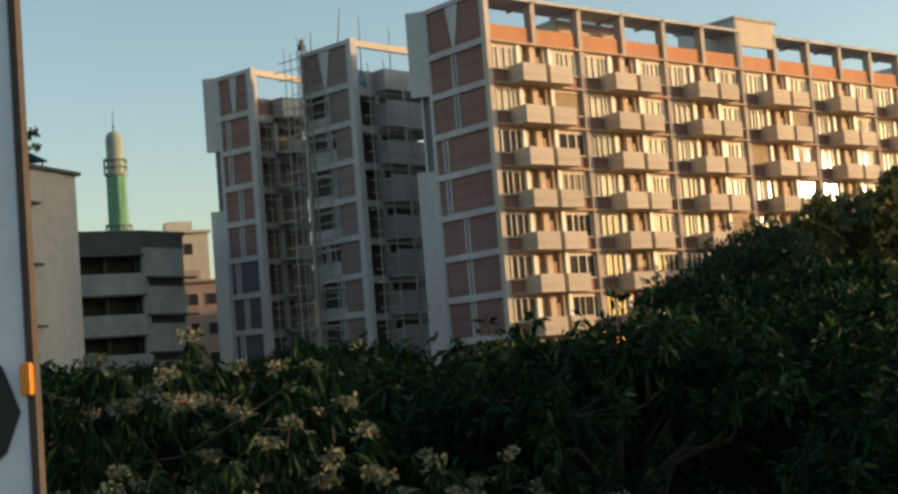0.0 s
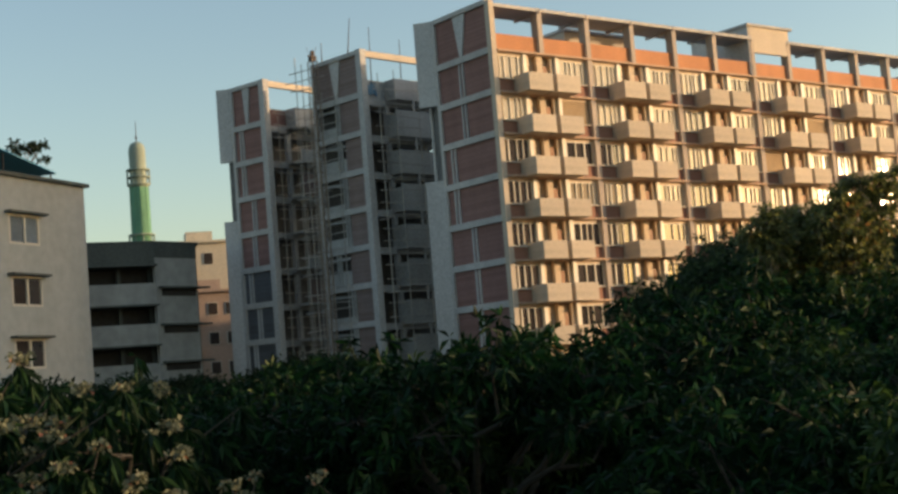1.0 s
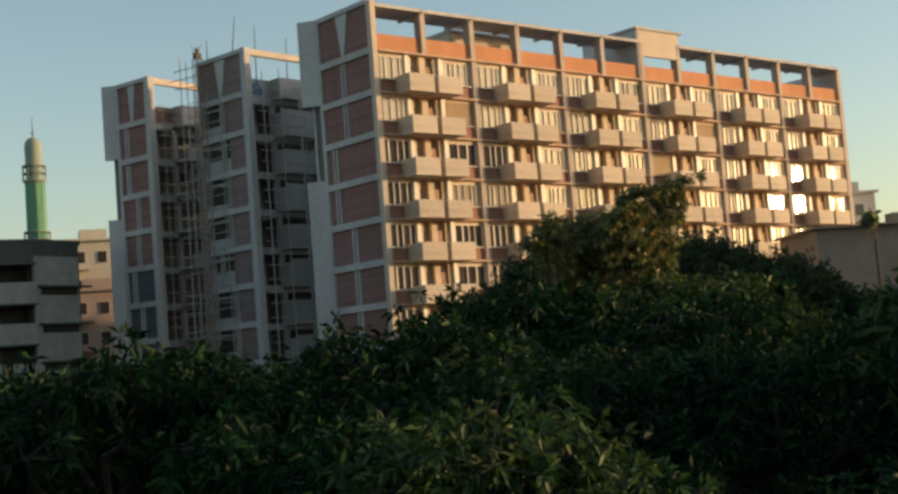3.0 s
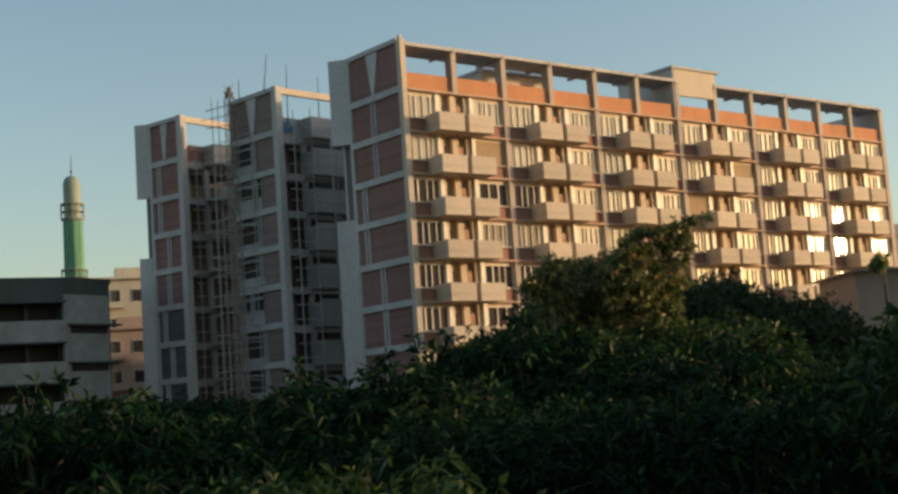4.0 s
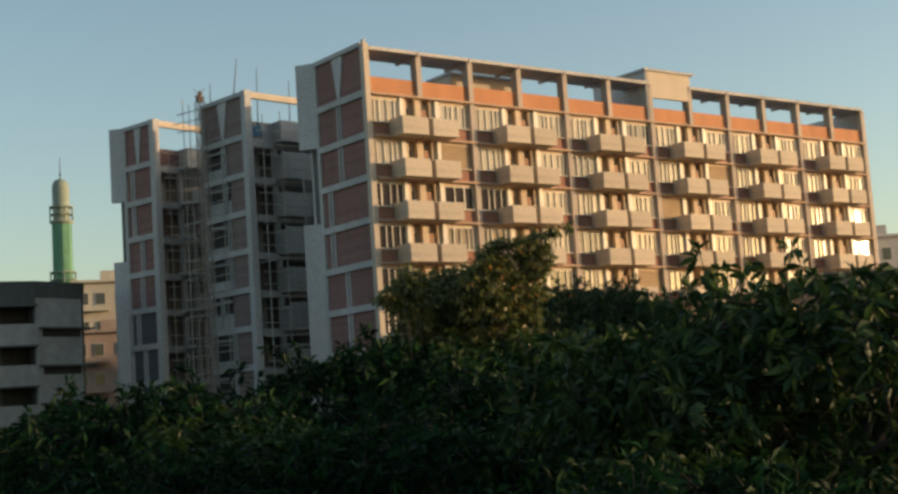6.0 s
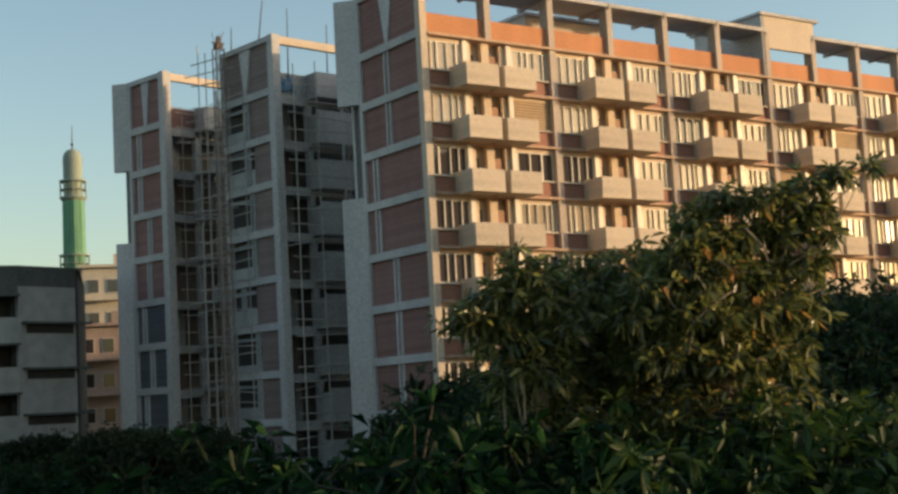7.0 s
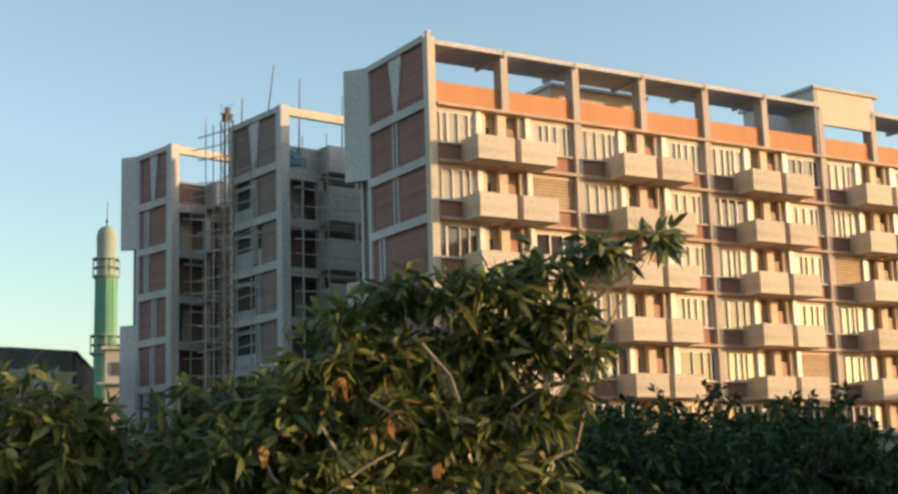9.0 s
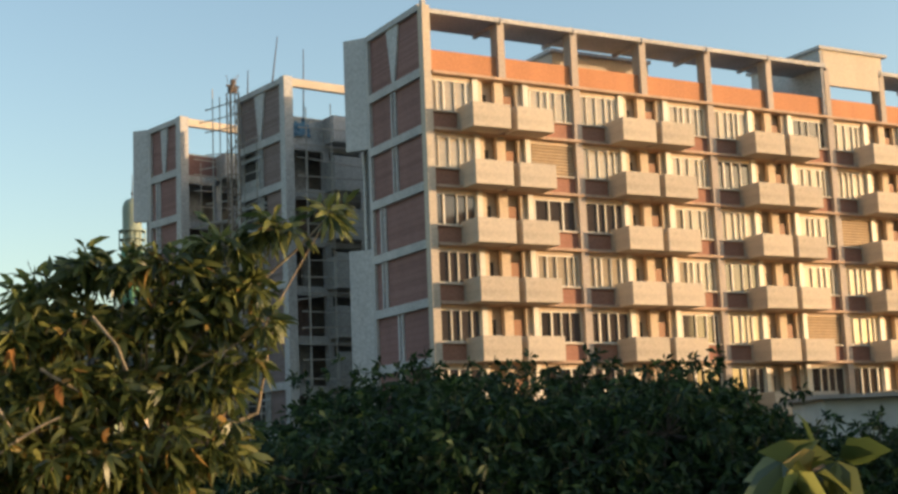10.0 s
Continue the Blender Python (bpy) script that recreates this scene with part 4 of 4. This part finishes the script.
# the near mangoes that cross the view late on
crest_lobes = [
    (-0.12, -0.44, 9.01, 0.2), (-0.39, -0.25, 8.79, 0.25), (0.12, -0.64, 9.0, 0.22), (0.43, -0.77, 9.03, 0.22), (0.79, -0.96, 9.18, 0.2), (1.15, -1.17, 9.29, 0.16), (1.47, -1.36, 9.38, 0.13), (0.99, -1.01, 8.86, 0.16), (1.06, -1.08, 8.57, 0.13),
    (-0.64, -0.32, 8.54, 0.25), (-0.15, -0.3, 8.55, 0.33), (0.29, -0.52, 8.58, 0.33), (0.66, -0.7, 8.6, 0.3), (0.85, -0.87, 8.83, 0.22), (-0.78, -0.23, 8.23, 0.3), (-0.41, -0.36, 8.07, 0.35), (0.15, -0.4, 8.06, 0.4), (0.65, -0.56, 8.13, 0.35), (0.92, -0.8, 8.28, 0.2)]
lower_lobes = [
    (-1.17, -0.1, 7.94, 0.3), (-0.85, -0.3, 7.7, 0.4), (-0.3, -0.44, 7.6, 0.4), (0.28, -0.51, 7.58, 0.4), (0.74, -0.64, 7.65, 0.35), (-1.37, 0.02, 7.65, 0.35), (-1.01, -0.08, 7.18, 0.45), (-0.26, -0.34, 7.11, 0.45), (0.47, -0.54, 7.11, 0.4),
    (-0.4, 0.5, 8.2, 0.5), (0.4, 0.3, 8.1, 0.5), (-0.8, 0.5, 7.3, 0.6), (0.3, 0.4, 7.2, 0.6), (-0.6, 0.2, 6.3, 0.7), (0.5, 0.0, 6.3, 0.7)]
near = tree("near_mango_tree", 91, 9.2, 2.2, 0, 2500, 8, 0.20, 0.55, LEAF_YOUNG_LIT, "sunlit mango tree with long leaves and bare forked branches", fork_at=0.74, slim=0.22, width=0.23, twiggy=True, lance=True, bark=BARK_PALE, given=crest_lobes + lower_lobes)
near.location = (-31.7, -51.9, 0)
side_mango = tree("near_mango_tree", 92, 8.3, 1.6, 0, 1250, 8, 0.20, 0.55, LEAF_YOUNG_LIT, "lower mango tree with yellow-green leaves beside another", fork_at=0.7, slim=0.22, width=0.23, twiggy=True, lance=True, bark=BARK_PALE, given=[
    (-0.35, -0.18, 8.27, 0.28), (-0.62, -0.08, 8.04, 0.28), (-0.05, -0.2, 8.11, 0.26), (-0.34, -0.19, 7.84, 0.35), (0.24, -0.22, 7.87, 0.3), (-0.9, 0.02, 7.71, 0.35), (-0.52, -0.12, 7.51, 0.4), (0.02, -0.23, 7.52, 0.4),
    (1.23, 0.4, 8.3, 0.3), (1.61, 0.18, 8.35, 0.28), (0.85, 0.26, 8.0, 0.35), (1.37, 0.32, 7.9, 0.4), (0.75, 0.09, 7.53, 0.4), (-0.24, -0.12, 7.11, 0.45), (0.69, 0.0, 7.05, 0.45), (0.2, 0.2, 6.4, 0.7), (1.3, 0.3, 6.9, 0.6)])
side_mango.location = (-33.7, -50.9, 0)


def bare_branches():
    """Pale forked limbs that stand clear of the leaves."""
    rng = np.random.default_rng(5)
    for run in (((-0.94, -0.48, 7.2), (-0.94, -0.6, 7.56), (-1.14, -0.47, 7.78), (-1.2, -0.44, 7.95)), ((-0.94, -0.6, 7.56), (-0.73, -0.69, 7.74), (-0.53, -0.77, 7.87), (-0.40, -0.80, 7.93)),
                ((-0.68, -0.72, 7.76), (-0.78, -0.65, 7.97), (-0.84, -0.6, 8.1)), ((-0.17, -0.79, 8.65), (-0.02, -0.91, 8.42), (0.05, -0.9, 8.25)), ((0.6, -0.75, 8.5), (0.99, -1.01, 8.86), (1.25, -1.22, 9.12), (1.49, -1.39, 9.40)), ((-0.51, -0.65, 8.28), (-0.25, -0.73, 8.11))):
        bm = bmesh.new()
        thick = 0.014
        for p, q in zip(run, run[1:]):
            rod(bm, p, q, thick, thick * 0.8, 7)
            thick *= 0.8
        part("bare_branch", bm, BARK_PALE, near, "pale bare branch")
    spots = np.array(((-0.69, -0.65, 8.43), (-1.14, -0.38, 7.98), (-0.02, -0.8, 7.84), (-0.41, -0.75, 8.2)))
    v, f = leaves(rng, np.repeat(spots, 2, 0) + rng.normal(size=(8, 3)) * 0.03, np.tile((0, -0.4, -0.3), (8, 1)), 2, 0.15, 0.9, 0.42, True)
    placed("old_leaves", raw_mesh("old_leaves", v, f, LEAF_OLD), near, label="withered orange-brown leaves")


bare_branches()
dense = tree("dense_tree", 77, 8.7, 2.7, 17, 3400, 9, 0.19, 0.55, LEAF_DENSE, "dense dark green tree with small leaves", width=0.36, bark=BARK_DARK, lit_tips=90)
first_spot(dense, (-26.3, -43.8, 0), 0.99, 0)
dense["group"] = "dense dark trees"
stand([dense], [(-23.6, -44.6, 1.06, 100), (-21.6, -45.9, 1.03, 210), (-19.4, -47.3, 0.95, 300), (-23.0, -41.6, 1.12, 30), (-20.2, -43.6, 1.1, 140), (-17.2, -46.0, 0.94, 250), (-17.0, -49.0, 0.78, 20), (-26.6, -40.4, 0.92, 200)], "dense dark trees")
small = tree("young_tree", 95, 7.5, 0.8, 0, 4, 9, 0.27, 0.9, LEAF_YOUNG_LIT, "bright green treetop with broad young leaves", given=[(0, 0, 7.36, 0.07), (-0.12, 0.1, 7.27, 0.06)], width=0.4, fork_at=0.9, slim=0.3, girth=0.2, lance=True)
small.location = (-31.25, -59.3, 0.08)

# roof plant on the grey house
bush = tree("potted_tree", 97, 2.9, 1.0, 7, 160, 8, 0.22, 0.2, LEAF_DARK, "small dark leafy tree growing on a roof", width=0.4)
bush.matrix_world = pose(-28.2, 18.1, 19.84) @ Matrix.Scale(1.35, 4)

# unseen trees added on the sun's side of the road to shade the grove
shade = [(2 + 7.5 * i + VIEW_RNG.uniform(-1, 1), -118 + 5.0 * i, VIEW_RNG.uniform(0.95, 1.1), 50 * i) for i in range(-3, 8)]
stand(broad, shade, "roadside trees")


# ---- roadside post at the start ----
def road_post():
    p = thing("road_post", "white steel road post with black arrow and amber lamp", "post", pose(-63.99, -68.19, 0, 0, 0, -39.7))
    part("panel", block(-0.5, -0.03, 0, 0.06, 0, 9.0), PAINT_WHITE, p, soft=0.01)
    part("edge_strip", block(-0.03, 0.0, -0.015, 0.07, 0, 9.0), STEEL, p)
    bm = bmesh.new()
    v = [bm.verts.new(q) for q in ((-0.25, -0.01, 4.75), (-0.14, -0.01, 4.65), (-0.07, -0.01, 4.45), (-0.14, -0.01, 4.28), (-0.25, -0.01, 4.2))]
    f = bm.faces.new(v)
    ext = bmesh.ops.extrude_face_region(bm, geom=[f])
    bmesh.ops.translate(bm, verts=[g for g in ext["geom"] if isinstance(g, bmesh.types.BMVert)], vec=(0, 0.008, 0))
    part("black_arrow", bm, BLACK, p)
    part("amber_lamp", block(-0.05, 0.0, -0.06, -0.016, 4.52, 4.66), AMBER, p, "amber marker lamp", 0.008)


road_post()
